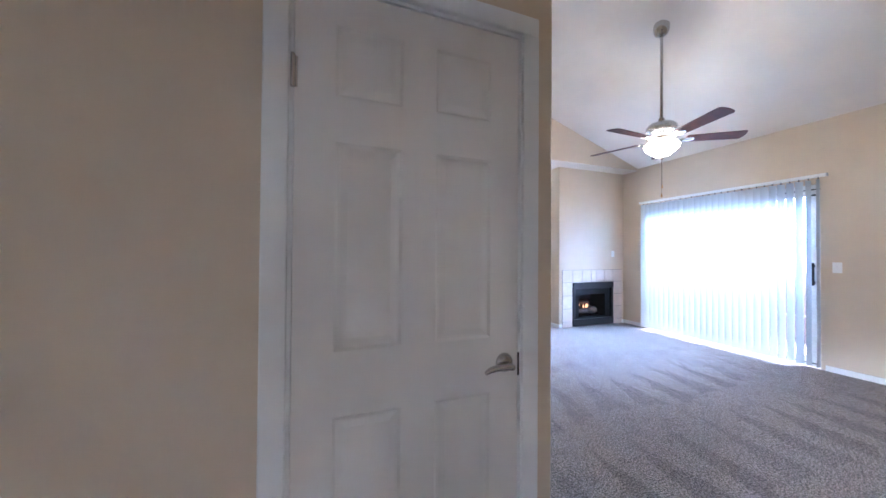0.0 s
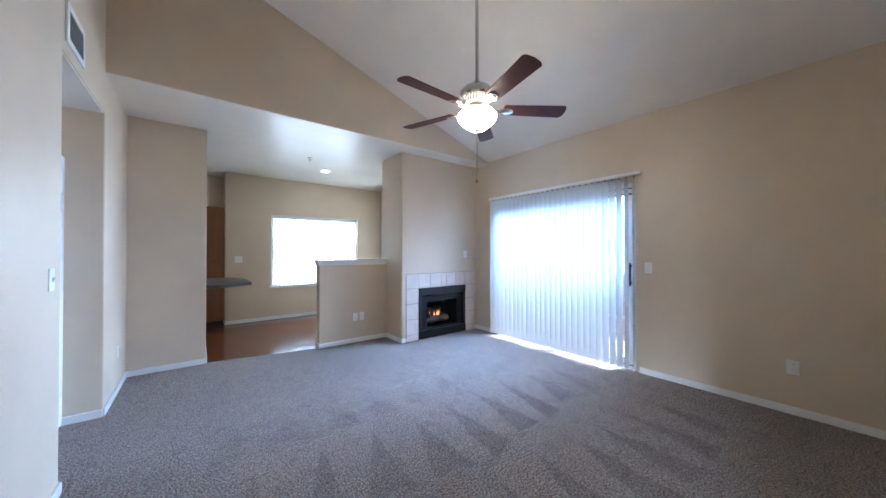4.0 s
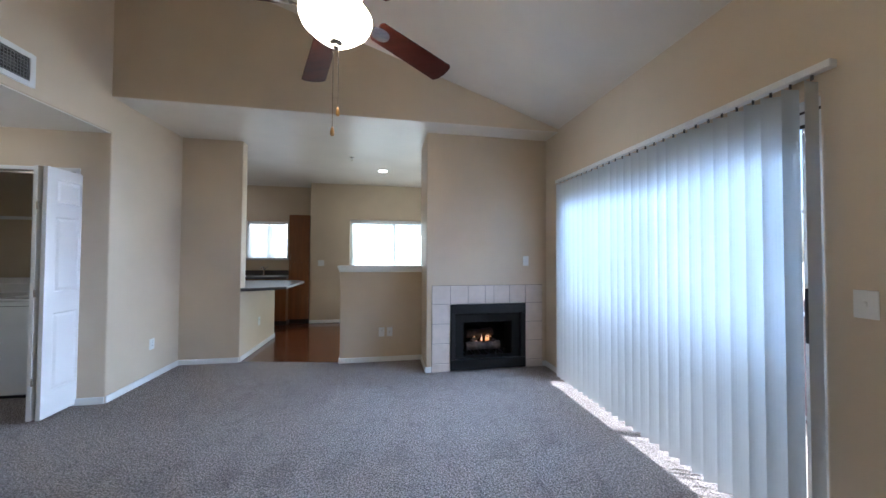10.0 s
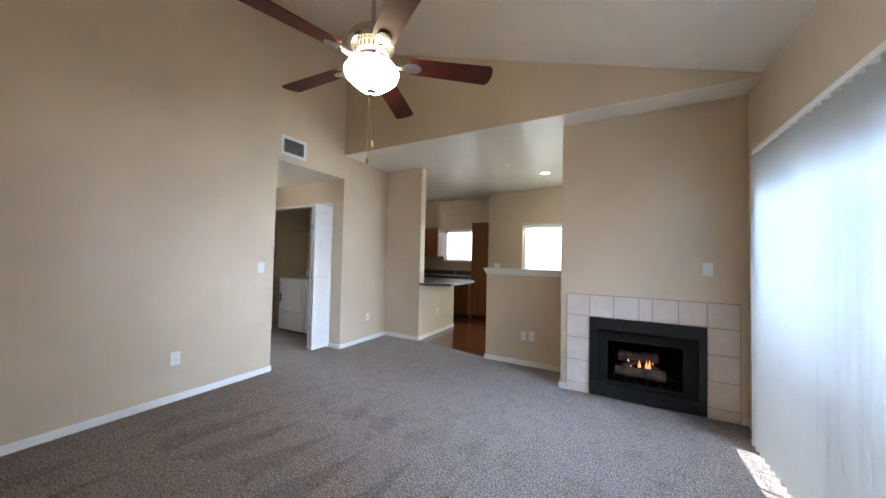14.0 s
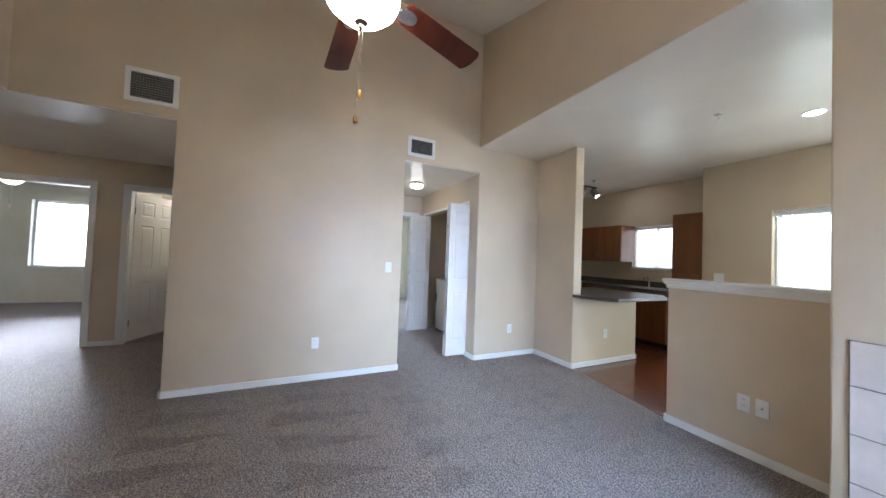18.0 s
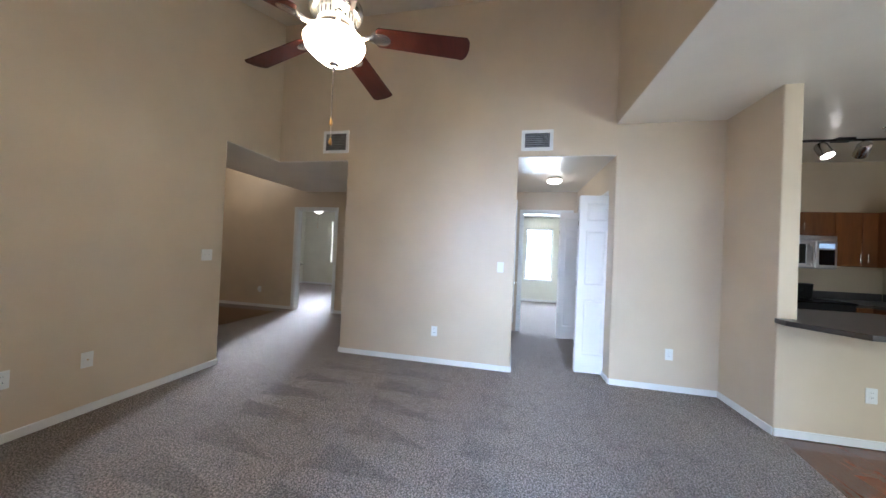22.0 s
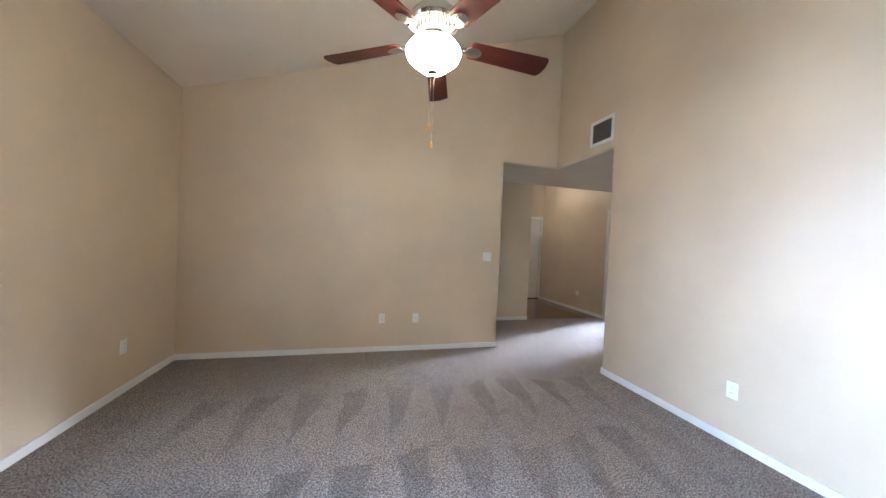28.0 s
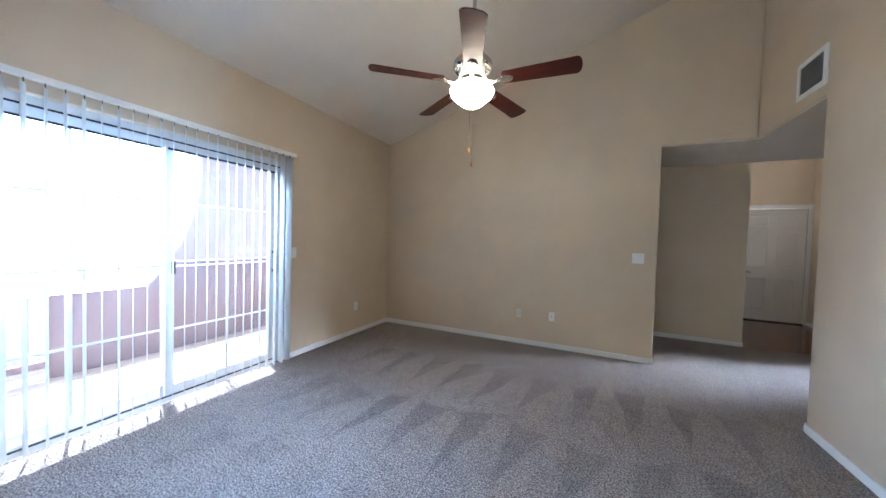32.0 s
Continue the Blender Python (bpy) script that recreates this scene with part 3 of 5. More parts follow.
def casing(axis, face, out, u0, u1, top, wide=0.062, proud=0.016):
    """Flat white casing round a doorway on one face of a wall."""
    for a, b, c, d in ((u0 - wide, u0 + 0.004, 0.0, top - 0.004), (u1 - 0.004, u1 + wide, 0.0, top - 0.004), (u0 - wide, u1 + wide, top - 0.004, top + wide)):
        lo, hi = sorted((face - out * 0.002, face + out * proud))
        bm = box(lo, hi, a, b, c, d) if axis == "x" else box(a, b, lo, hi, c, d)
        tagged(part("trim", bm, TRIM, None, "", 0.005), "white painted door casing", "trim", "", "structure")


def lining(axis, w0, w1, u0, u1, top, thick=0.014):
    """White jamb boards inside a doorway."""
    for a, b, c, d in ((u0, u0 + thick, 0.0, top - thick), (u1 - thick, u1, 0.0, top - thick), (u0, u1, top - thick, top)):
        bm = box(w0, w1, a, b, c, d) if axis == "x" else box(a, b, w0, w1, c, d)
        tagged(part("trim", bm, TRIM), "white painted door jamb", "trim", "", "structure")


def baseboard(axis, face, out, u0, u1, high=0.064, thick=0.013):
    lo, hi = sorted((face, face + out * thick))
    bm = box(lo, hi, u0, u1, 0.0, high) if axis == "x" else box(u0, u1, lo, hi, 0.0, high)
    tagged(part("baseboard", bm, TRIM, None, "", 0.005), "white painted baseboard", "baseboard", "", "structure")


# closet door beside the start of the walk
casing("y", 0.985, -1, -0.905, -0.142, 2.07)
lining("y", 0.987, 1.10, -0.905, -0.142, 2.07)
six_panel_door("door_1", 0.732, 2.043, pose(-0.889, 0.988, 0.006), "closed white six-panel closet door with nickel lever", 0.678, 1, -0.004)
tagged(part("trim", box(-0.1565, -0.151, 0.984, 0.990, 0.845, 0.925), BLACK), "dark strike plate in the closet jamb", "trim", "", "structure")
# bedroom door (open inwards) and bath door
casing("x", -2.08, 1, -1.27, -0.40, 2.06)
lining("x", -2.20, -2.082, -1.27, -0.40, 2.06)
casing("x", -2.08, 1, -0.02, 0.78, 2.06)
lining("x", -2.20, -2.082, -0.02, 0.78, 2.06)
six_panel_door("door_2", 0.84, 2.035, pose(-2.215, -1.252, 0.006, 0, 0, 216), "open white six-panel bedroom door", 0.78, 1, None, True)
six_panel_door("door_3", 0.76, 2.035, pose(-2.205, -0.003, 0.006, 0, 0, 158), "white six-panel bath door standing open", 0.70, 1, -0.004, True)
casing("x", -3.60, 1, -0.12, 0.50, 2.06)
six_panel_door("door_4", 0.60, 2.035, pose(-3.615, -0.11, 0.006, 0, 0, 90), "closed white panelled linen closet door with lever", 0.54, 1)
# entry door
casing("y", -3.62, 1, -2.03, -1.12, 2.09)
six_panel_door("door_5", 0.905, 2.07, pose(-1.123, -3.655, 0.012, 0, 0, 180), "closed white six-panel entry door", 0.07, -1)
tagged(part("trim", box(-2.03, -1.12, -3.70, -3.60, -0.003, 0.012), BLACK), "dark entry door threshold", "trim", "", "structure")
# hall to the second bedroom
casing("x", -2.03, 1, 3.26, 4.02, 2.06)
lining("x", -2.15, -2.032, 3.26, 4.02, 2.06)
casing("y", 3.112, 1, -1.98, -1.22, 2.05, 0.055)
six_panel_door("door_6", 0.752, 2.04, pose(-1.224, 3.102, 0.006, 0, 0, 180), "closed white six-panel hall door with lever", 0.06, -1, 0.756)


def access_panel():
    """The air handler's framed door in the hall, louvred at its foot."""
    t = thing("access_panel", "white framed air handler panel with a louvred grille", "panel", at=pose(-0.22, 3.112, 0.55, 0, 0, 180))
    fr = bmesh.new()
    for a, b, c, d in ((-0.03, 0.03, -0.03, 1.43), (0.53, 0.59, -0.03, 1.43), (0.03, 0.53, -0.03, 0.03), (0.03, 0.53, 1.37, 1.43)):
        box(a, b, -0.014, 0.03, c, d, fr)
    part("frame", fr, TRIM, t, "", 0.003)
    part("panel_door", box(0.034, 0.526, -0.006, 0.02, 0.44, 1.366), APPLIANCE, t, "glossy white panel", 0.003)
    part("backing", box(0.034, 0.526, 0.03, 0.05, 0.034, 0.436), DARKSLOT, t)
    for i in range(13):
        part("slat", moved(box(0.036, 0.524, -0.002, 0.002, -0.014, 0.014), pose(0, 0.012, 0.055 + i * 0.030, -40)), TRIM, t)


access_panel()


def bifold(name, hinge_at, ang, label):
    """Two narrow leaves folded together, each with three moulded panels."""
    t = thing(name, label, "door", "laundry bifold doors", at=pose(*hinge_at, 0.02, 0, 0, ang))
    cols, rows = [(0.075, 0.295)], [(0.20, 0.83), (1.00, 1.62), (1.73, 1.93)]
    part("leaf", panelled(0.37, 2.02, cols, rows, 0.03), DOORP, t)
    leaf = part("leaf", moved(panelled(0.37, 2.02, cols, rows, 0.03), pose(0, 0.040, 0, 0, 0, 4)), DOORP, t)
    part("knob", moved(lathe([(0.0, 0.03), (0.012, 0.028), (0.016, 0.02), (0.007, 0.01), (0.007, 0.0)], 16), pose(0.20, 0.0, 0.93, 90)), NICKEL, leaf, "", 0, True)
    for z in (0.3, 1.0, 1.7):
        part("hinge", box(0.368, 0.373, 0.028, 0.042, z - 0.03, z + 0.03), NICKEL, t)
    return t


bifold("bifold_door", (-0.285, 4.20), -93, "white folded bifold laundry door, near the living room")
bifold("bifold_door", (-1.80, 4.20), -88, "white folded bifold laundry door, far end with knob")
casing("y", 4.13, -1, -1.86, -0.26, 2.07, 0.03, 0.008)
tagged(part("trim", box(-1.86, -0.26, 4.16, 4.19, 2.045, 2.072), NICKEL), "metal bifold track above the laundry", "trim", "", "structure")

# baseboards
baseboard("x", 0, 1, 0.992, 3.112)
baseboard("x", 0, 1, 4.13, 5.13)
baseboard("y", 5.13, -1, 0.0, X_PIER)
baseboard("x", X_PIER, 1, 5.13, 6.36)
baseboard("y", 6.36, 1, 0.52, X_PIER + 0.013)
baseboard("y", 0, 1, 0.80, 4.40)
baseboard("x", 4.40, -1, 0.0, 1.86)
baseboard("x", 4.40, -1, 3.99, 4.41)
baseboard("y", Y_FP, -1, 4.348, 4.40)
baseboard("y", Y_FP, -1, 2.907, 2.982)
baseboard("x", 2.92, -1, Y_FP - 0.013, 4.885)
baseboard("y", 4.885, -1, 1.892, 2.92)
baseboard("x", 1.905, -1, 4.872, 5.025)
baseboard("y", 5.03, 1, 2.93, 4.08)
baseboard("y", 5.015, 1, 1.905, 2.92)
baseboard("y", Y_DN, -1, 0.98, 4.08)
baseboard("x", 4.08, -1, 5.03, Y_DN)
baseboard("y", 0.985, -1, -2.08, -0.967)
baseboard("y", 0.985, -1, -0.080, 0.0)
baseboard("x", -2.08, 1, -3.62, -1.332)
baseboard("x", -2.08, 1, -0.338, -0.082)
baseboard("x", -2.08, 1, 0.842, 0.985)
baseboard("y", -1.38, 1, -0.44, 0.80)
baseboard("x", 0.80, -1, -1.38, 0.0)
baseboard("x", -0.44, -1, -3.62, -1.38)
baseboard("y", 3.112, 1, -0.90, 0.0)
baseboard("y", 4.13, -1, -0.26, 0.0)
baseboard("x", -6.40, 1, -4.2, -0.26)
baseboard("y", -4.2, 1, -6.4, -2.2)
baseboard("x", -5.90, 1, 2.74, 5.2)
baseboard("y", 2.74, 1, -5.9, -2.15)
baseboard("y", 5.2, -1, -5.9, -2.15)
baseboard("y", 0.987, -1, -3.6, -2.2)

# half wall cap with a crown under it
cap = box(1.872, 2.935, 4.850, 5.053, 1.180, 1.205)
tagged(part("trim", cap, TRIM, None, "", 0.006), "white painted cap of the half wall", "trim", "", "structure")
for i, (d, z0, z1) in enumerate(((0.024, 1.157, 1.180), (0.012, 1.127, 1.157))):
    tagged(part("trim", box(1.905 - d, 2.935, 4.885 - d, 5.015 + d, z0, z1), TRIM, None, "", 0.005), "white moulding under the half wall cap", "trim", "", "structure")


def window(name, axis, face, out, u0, u1, z0, z1, label, depth=0.16, columns=2, rows=1, grid=None):
    """A vinyl window deep in its opening: frame, sashes, panes, sill. face: room side plane; out: +1 or -1 to outdoors."""
    w = thing(name, label, "window", "", "structure")

    def b(a0, a1, ua, ub, za, zb):
        lo, hi = sorted((face + out * a0, face + out * a1))
        return box(lo, hi, ua, ub, za, zb) if axis == "x" else box(ua, ub, lo, hi, za, zb)

    fr = bmesh.new()
    for ua, ub, za, zb in ((u0, u0 + 0.04, z0, z1), (u1 - 0.04, u1, z0, z1), (u0 + 0.04, u1 - 0.04, z0, z0 + 0.04), (u0 + 0.04, u1 - 0.04, z1 - 0.04, z1)):
        tmp = b(0.09, 0.15, ua, ub, za, zb)
        me = bpy.data.meshes.new("tmp")
        tmp.to_mesh(me)
        fr.from_mesh(me)
        bpy.data.meshes.remove(me)
        tmp.free()
    part("window_frame", fr, ALU, w, "", 0.003)
    step = (u1 - u0 - 0.08) / columns
    for c in range(columns):
        a0 = u0 + 0.04 + c * step
        part("pane", b(0.118, 0.122, a0 + 0.02, a0 + step - 0.02, z0 + 0.05, z1 - 0.05), GLASS, w).visible_shadow = False
        if c:
            part("mullion", b(0.095, 0.145, a0 - 0.022, a0 + 0.022, z0 + 0.04, z1 - 0.04), ALU, w)
        if grid:
            for g in range(1, grid):
                zz = z0 + (z1 - z0) * g / grid
                part("grid_bar", b(0.113, 0.117, a0 + 0.02, a0 + step - 0.02, zz - 0.008, zz + 0.008), ALU, w)
    part("window_sill", b(-0.03, 0.088, u0 + 0.002, u1 - 0.002, z0 - 0.0, z0 + 0.018), TRIM, w, "", 0.004)
    part("apron", b(-0.030, -0.002, u0 - 0.03, u1 + 0.03, z0 - 0.022, z0 + 0.017), TRIM, w, "", 0.004)
    return w


window("window_1", "y", Y_DN, 1, 1.73, 3.49, 0.63, 2.06, "wide white vinyl dining window with drawn vertical blinds", columns=2)
window("window_2", "x", 4.08, 1, 5.75, 7.10, 0.63, 2.06, "white vinyl dining side window with grid bars", columns=1, grid=4)
window("window_3", "y", Y_KT, 1, -0.38, 0.43, 1.25, 2.03, "white vinyl kitchen window over the sink", columns=2, grid=3)
window("window_4", "x", -6.40, -1, -3.12, -2.20, 0.78, 2.22, "bright white bedroom window", columns=1)
window("window_5", "x", -5.90, -1, 3.49, 4.25, 0.62, 2.12, "bright white second bedroom window", columns=1)


def vane_mesh(length, wide=0.089):
    bm = bmesh.new()
    n = 6
    cols = []
    for i in range(n + 1):
        u = (i / n - 0.5) * wide
        bow = 0.005 * (1 - (2 * i / n - 1) ** 2)
        cols.append((bm.verts.new((u, bow, 0)), bm.verts.new((u, bow, -length))))
    for a, b in zip(cols, cols[1:]):
        bm.faces.new((a[0], b[0], b[1], a[1]))
    bmesh.ops.solidify(bm, geom=bm.faces[:], thickness=0.0012)
    return bm


def vertical_blind(name, start, along, count, pitch, top, length, turn, label, extra=(), material=VANE):
    """A head rail with hanging vanes. start: first vane; along: direction of the rail in degrees; turn: direction of each vane."""
    rail_len = pitch * (count - 1) + 0.14
    t = thing(name, label, "blind", at=pose(*start, top, 0, 0, along))
    part("head_rail", box(-0.07, rail_len - 0.07, -0.022, 0.022, 0.0, 0.035), TRIM, t, "white head rail", 0.004)
    first = part("vane", vane_mesh(length), material, t, "white PVC vane")
    first.matrix_basis = pose(0, 0, -0.022, 0, 0, turn - along)
    rng = random.Random(8)
    hook = part("hanger", box(-0.005, 0.005, -0.002, 0.002, -0.0225, 0.001), DUCT, t, "grey vane clip")
    for i in range(count):
        a = turn - along + rng.uniform(-4, 4) + (extra[i] if i < len(extra) else 0)
        if i:
            ob = new("vane", first.data)
            ob.parent = t
            hk = new("hanger", hook.data)
            hk.parent = t
            hk.matrix_basis = pose(i * pitch, 0, 0, 0, 0, a)
        else:
            ob = first
        ob.matrix_basis = pose(i * pitch + rng.uniform(-0.003, 0.003), 0, -0.022, 0, 0, a)
    return t


vertical_blind("vertical_blind", (4.335, 1.885), 90, 28, 0.0770, 2.150, 2.100, -25, "white vertical blind with half-turned vanes at the patio door", (30, 20, 4))
vertical_blind("vertical_blind", (1.80, Y_DN + 0.045), 0, 22, 0.078, 1.985, 1.32, 50, "white vertical blind drawn across the dining window", (), THINVANE)
vertical_blind("vertical_blind", (-0.33, Y_KT + 0.045), 0, 9, 0.078, 1.965, 0.68, 48, "short white vertical blind at the kitchen window", (), THINVANE)
vertical_blind("vertical_blind", (4.035, 6.95), 90, 3, 0.04, 2.02, 1.36, 10, "white vertical blind stacked beside the dining side window")


def sliding_door():
    d = thing("sliding_door", "white vinyl sliding patio door with grid bars and black handle", "door", "", "")
    x0, y0, y1, z1 = X_SL + 0.05, 1.90, 3.95, 2.09
    fr = bmesh.new()
    box(x0, x0 + 0.09, y0, y0 + 0.045, 0.0, z1, fr)
    box(x0, x0 + 0.09, y1 - 0.045, y1, 0.0, z1, fr)
    box(x0, x0 + 0.09, y0 + 0.045, y1 - 0.045, z1 - 0.05, z1, fr)
    box(x0, x0 + 0.09, y0 + 0.045, y1 - 0.045, -0.004, 0.03, fr)
    part("door_frame", fr, ALU, d, "", 0.003)
    for k, (a, b, xx) in enumerate(((y0 + 0.045, 2.88, x0 + 0.012), (2.82, y1 - 0.045, x0 + 0.052))):
        sash = bmesh.new()
        box(xx, xx + 0.032, a, a + 0.055, 0.031, z1 - 0.051, sash)
        box(xx, xx + 0.032, b - 0.055, b, 0.031, z1 - 0.051, sash)
        box(xx, xx + 0.032, a + 0.055, b - 0.055, 0.031, 0.115, sash)
        box(xx, xx + 0.032, a + 0.055, b - 0.055, z1 - 0.115, z1 - 0.051, sash)
        s = part("sash", sash, ALU, d, "", 0.003)
        part("pane", box(xx + 0.013, xx + 0.017, a + 0.056, b - 0.056, 0.116, z1 - 0.116), GLASS, s).visible_shadow = False
        for g in (0.56, 1.06, 1.56):
            part("grid_bar", box(xx + 0.008, xx + 0.012, a + 0.056, b - 0.056, g - 0.009, g + 0.009), ALU, s)
        mid = (a + b) / 2
        part("grid_bar", box(xx + 0.004, xx + 0.0075, mid - 0.009, mid + 0.009, 0.116, z1 - 0.116), ALU, s)
    part("weather_strip", box(x0 - 0.004, x0 + 0.0, y0 + 0.01, y1 - 0.01, z1 - 0.062, z1 - 0.050), DARKSLOT, d, "dark weather strip")
    part("weather_strip", box(x0 + 0.006, x0 + 0.0115, y0 + 0.05, 2.87, z1 - 0.128, z1 - 0.110), DARKSLOT, d)
    part("weather_strip", box(x0 + 0.046, x0 + 0.0515, 2.90, y1 - 0.05, z1 - 0.128, z1 - 0.110), DARKSLOT, d)
    part("track", box(x0 + 0.002, x0 + 0.010, y0 + 0.05, y1 - 0.05, 0.031, 0.042), DARKSLOT, d, "dark bottom track")
    hnd = box(x0 - 0.03, x0 - 0.012, y0 + 0.055, y0 + 0.078, 0.93, 1.19)
    box(x0 - 0.014, x0 + 0.011, y0 + 0.055, y0 + 0.078, 0.95, 0.98, hnd)
    box(x0 - 0.014, x0 + 0.011, y0 + 0.055, y0 + 0.078, 1.14, 1.17, hnd)
    part("handle", hnd, BLACK, d, "black pull handle", 0.004)
    part("latch", box(x0 - 0.006, x0 + 0.048, 2.822, 2.842, 1.00, 1.10), BLACK, d, "black latch")


sliding_door()

# ---- living room fixtures ----


def ceiling_fan(name, x, y, label, top, blade_z, radius=0.68, phase=38.0, lit=True):
    f = thing(name, label, "ceiling fan", at=pose(x, y, blade_z))
    part("canopy", lathe([(0.0, 0.0), (0.03, 0.0), (0.055, 0.02), (0.068, 0.06), (0.07, 0.10), (0.06, 0.13), (0.0, 0.13)], 28, None, (0, 0, top - blade_z - 0.11)), NICKEL, f, "", 0, True)
    part("downrod", lathe([(0.0125, 0.0), (0.0125, top - blade_z - 0.26)], 14, None, (0, 0, 0.17)), NICKEL, f, "", 0, True)
    part("coupling", lathe([(0.022, 0.0), (0.026, 0.012), (0.026, 0.045), (0.014, 0.06)], 18, None, (0, 0, 0.155)), NICKEL, f, "", 0, True)
    part("motor_housing", lathe([(0.0, 0.165), (0.06, 0.162), (0.105, 0.145), (0.128, 0.118), (0.130, 0.085), (0.118, 0.070), (0.0, 0.070)], 36), NICKEL, f, "satin nickel motor housing", 0, True)
    ringv = part("vent_ring", lathe([(0.088, 0.070), (0.088, 0.030), (0.0, 0.030)], 36), PLASTIC, f, "white vented ring", 0, True)
    for i in range(24):
        part("vent_slot", moved(box(0.0875, 0.0905, -0.003, 0.003, 0.036, 0.064), pose(0, 0, 0, 0, 0, i * 15)), DARKSLOT, ringv)
    part("switch_cup", lathe([(0.075, 0.030), (0.082, 0.012), (0.078, -0.012), (0.05, -0.022), (0.0, -0.022)], 30), NICKEL, f, "", 0, True)
    for k in range(5):
        m = pose(0, 0, -0.008, 0, 0, phase + 72 * k) @ pose(0, 0, 0, -12)
        root, tip, w0, w1 = 0.20, radius, 0.056, 0.068
        outline = [(root, -w0 + 0.012), (root + 0.012, -w0), (tip - 0.060, -w1), (tip - 0.026, -w1 - 0.002), (tip - 0.012, -w1 + 0.010), (tip - 0.004, -w1 + 0.026), (tip, -0.012), (tip + 0.002, 0.0)]
        outline = outline + [(a, -b) for a, b in outline[-2::-1]]
        blade = part("blade", moved(prism(outline, -0.003, 0.003), m), CHERRY if lit else TRIM, f, "dark cherry blade" if lit else "white blade", 0.0012)
        iron = tube([(0.085, 0, 0.004), (0.115, 0, -0.012), (0.150, 0, -0.016), (0.185, 0, -0.008)], [0.013, 0.010, 0.010, 0.016], 10)
        plate = moved(lathe([(0.0, -0.004), (0.020, -0.004), (0.036, -0.007), (0.036, -0.012), (0.022, -0.015), (0.0, -0.016)], 20), Matrix.Diagonal((1.35, 1, 1, 1)))
        me = bpy.data.meshes.new("tmp")
        moved(plate, pose(0.225, 0, 0)).to_mesh(me)
        iron.from_mesh(me)
        bpy.data.meshes.remove(me)
        plate.free()
        part("blade_iron", moved(iron, m), NICKEL, blade, "nickel blade bracket", 0, True)
    bowl = lathe([(0.088, -0.022), (0.128, -0.036), (0.148, -0.066), (0.137, -0.096), (0.109, -0.122), (0.083, -0.143), (0.061, -0.159), (0.030, -0.170), (0.0, -0.172)], 40)
    part("glass_bowl", bowl, BOWL if lit else SHADE, f, "lit frosted glass bowl", 0, True)
    part("finial", lathe([(0.0, -0.160), (0.027, -0.162), (0.027, -0.170), (0.011, -0.180), (0.012, -0.190), (0.005, -0.200), (0.0, -0.202)], 18), NICKEL, f, "", 0, True)
    for dx, dy, low in ((0.010, 0.004, -0.44), (-0.010, -0.006, -0.53)):
        ch = lathe([(0.0018, -0.18), (0.0018, low)], 6, None, (dx, dy, 0))
        chain = part("pull_chain", ch, NICKEL, f)
        part("pull", lathe([(0.0, 0.0), (0.004, -0.004), (0.0090, -0.022), (0.0078, -0.036), (0.0, -0.042)], 12, None, (dx, dy, low)), BRASS, chain, "amber wooden pull", 0, True)
    return f


BOWL = glow("lit_frosted_glass", (1.0, 0.77, 0.47), 15.0)
SHADE = glow("lit_hall_shade", (1.0, 0.90, 0.74), 2.2)
vault_z = 2.80 + (4.40 - 2.235) * (4.27 - 2.80) / 4.40
ceiling_fan("ceiling_fan", 2.251, 2.170, "nickel ceiling fan with five dark cherry blades and lit bowl", vault_z, 2.400)


LOUVER = plain("grey_louver_metal", (0.30, 0.30, 0.29), 0.45, 0.3, 0.1)


def register(name, y0, y1, z0, z1, label, ring=False):
    """A louvred supply register high on the middle wall."""
    t = thing(name, label, "vent", "wall registers", at=pose(0, y0, z0, 0, 0, 90))
    w, h, b = y1 - y0, z1 - z0, 0.036
    fr = bmesh.new()
    for a, c, d, e in ((0, b, 0, h), (w - b, w, 0, h), (b, w - b, 0, b), (b, w - b, h - b, h)):
        box(a, c, -0.012, 0.0, d, e, fr)
    part("frame", fr, TRIM, t, "", 0.003)
    part("backing", box(b, w - b, -0.0035, -0.001, b, h - b), DUCT, t)
    if ring:
        part("damper", moved(lathe([(0.045, 0.0), (0.075, 0.0), (0.075, 0.002), (0.045, 0.002), (0.045, 0.0)], 28, cap=False), pose(w * 0.55, -0.0035, h * 0.45, 90)), DARKSLOT, t)
    n = int((h - 2 * b) / 0.021)
    for i in range(n):
        part("slat", moved(box(b, w - b, -0.006, 0.0008, -0.0018, 0.0018), pose(0, -0.004, b + (i + 0.5) * (h - 2 * b) / n, 28)), LOUVER, t)
    for i in range(1, 14):
        x = b + i * (w - 2 * b) / 14
        part("fin", box(x - 0.0008, x + 0.0008, -0.0115, -0.0095, b, h - b), LOUVER, t)
    return t


register("wall_register", 0.640, 1.000, 2.530, 2.815, "white framed air register with dark louvres over the entry")
register("wall_register", 3.135, 3.480, 2.500, 2.732, "white framed air register with dark round duct over the hall", True)


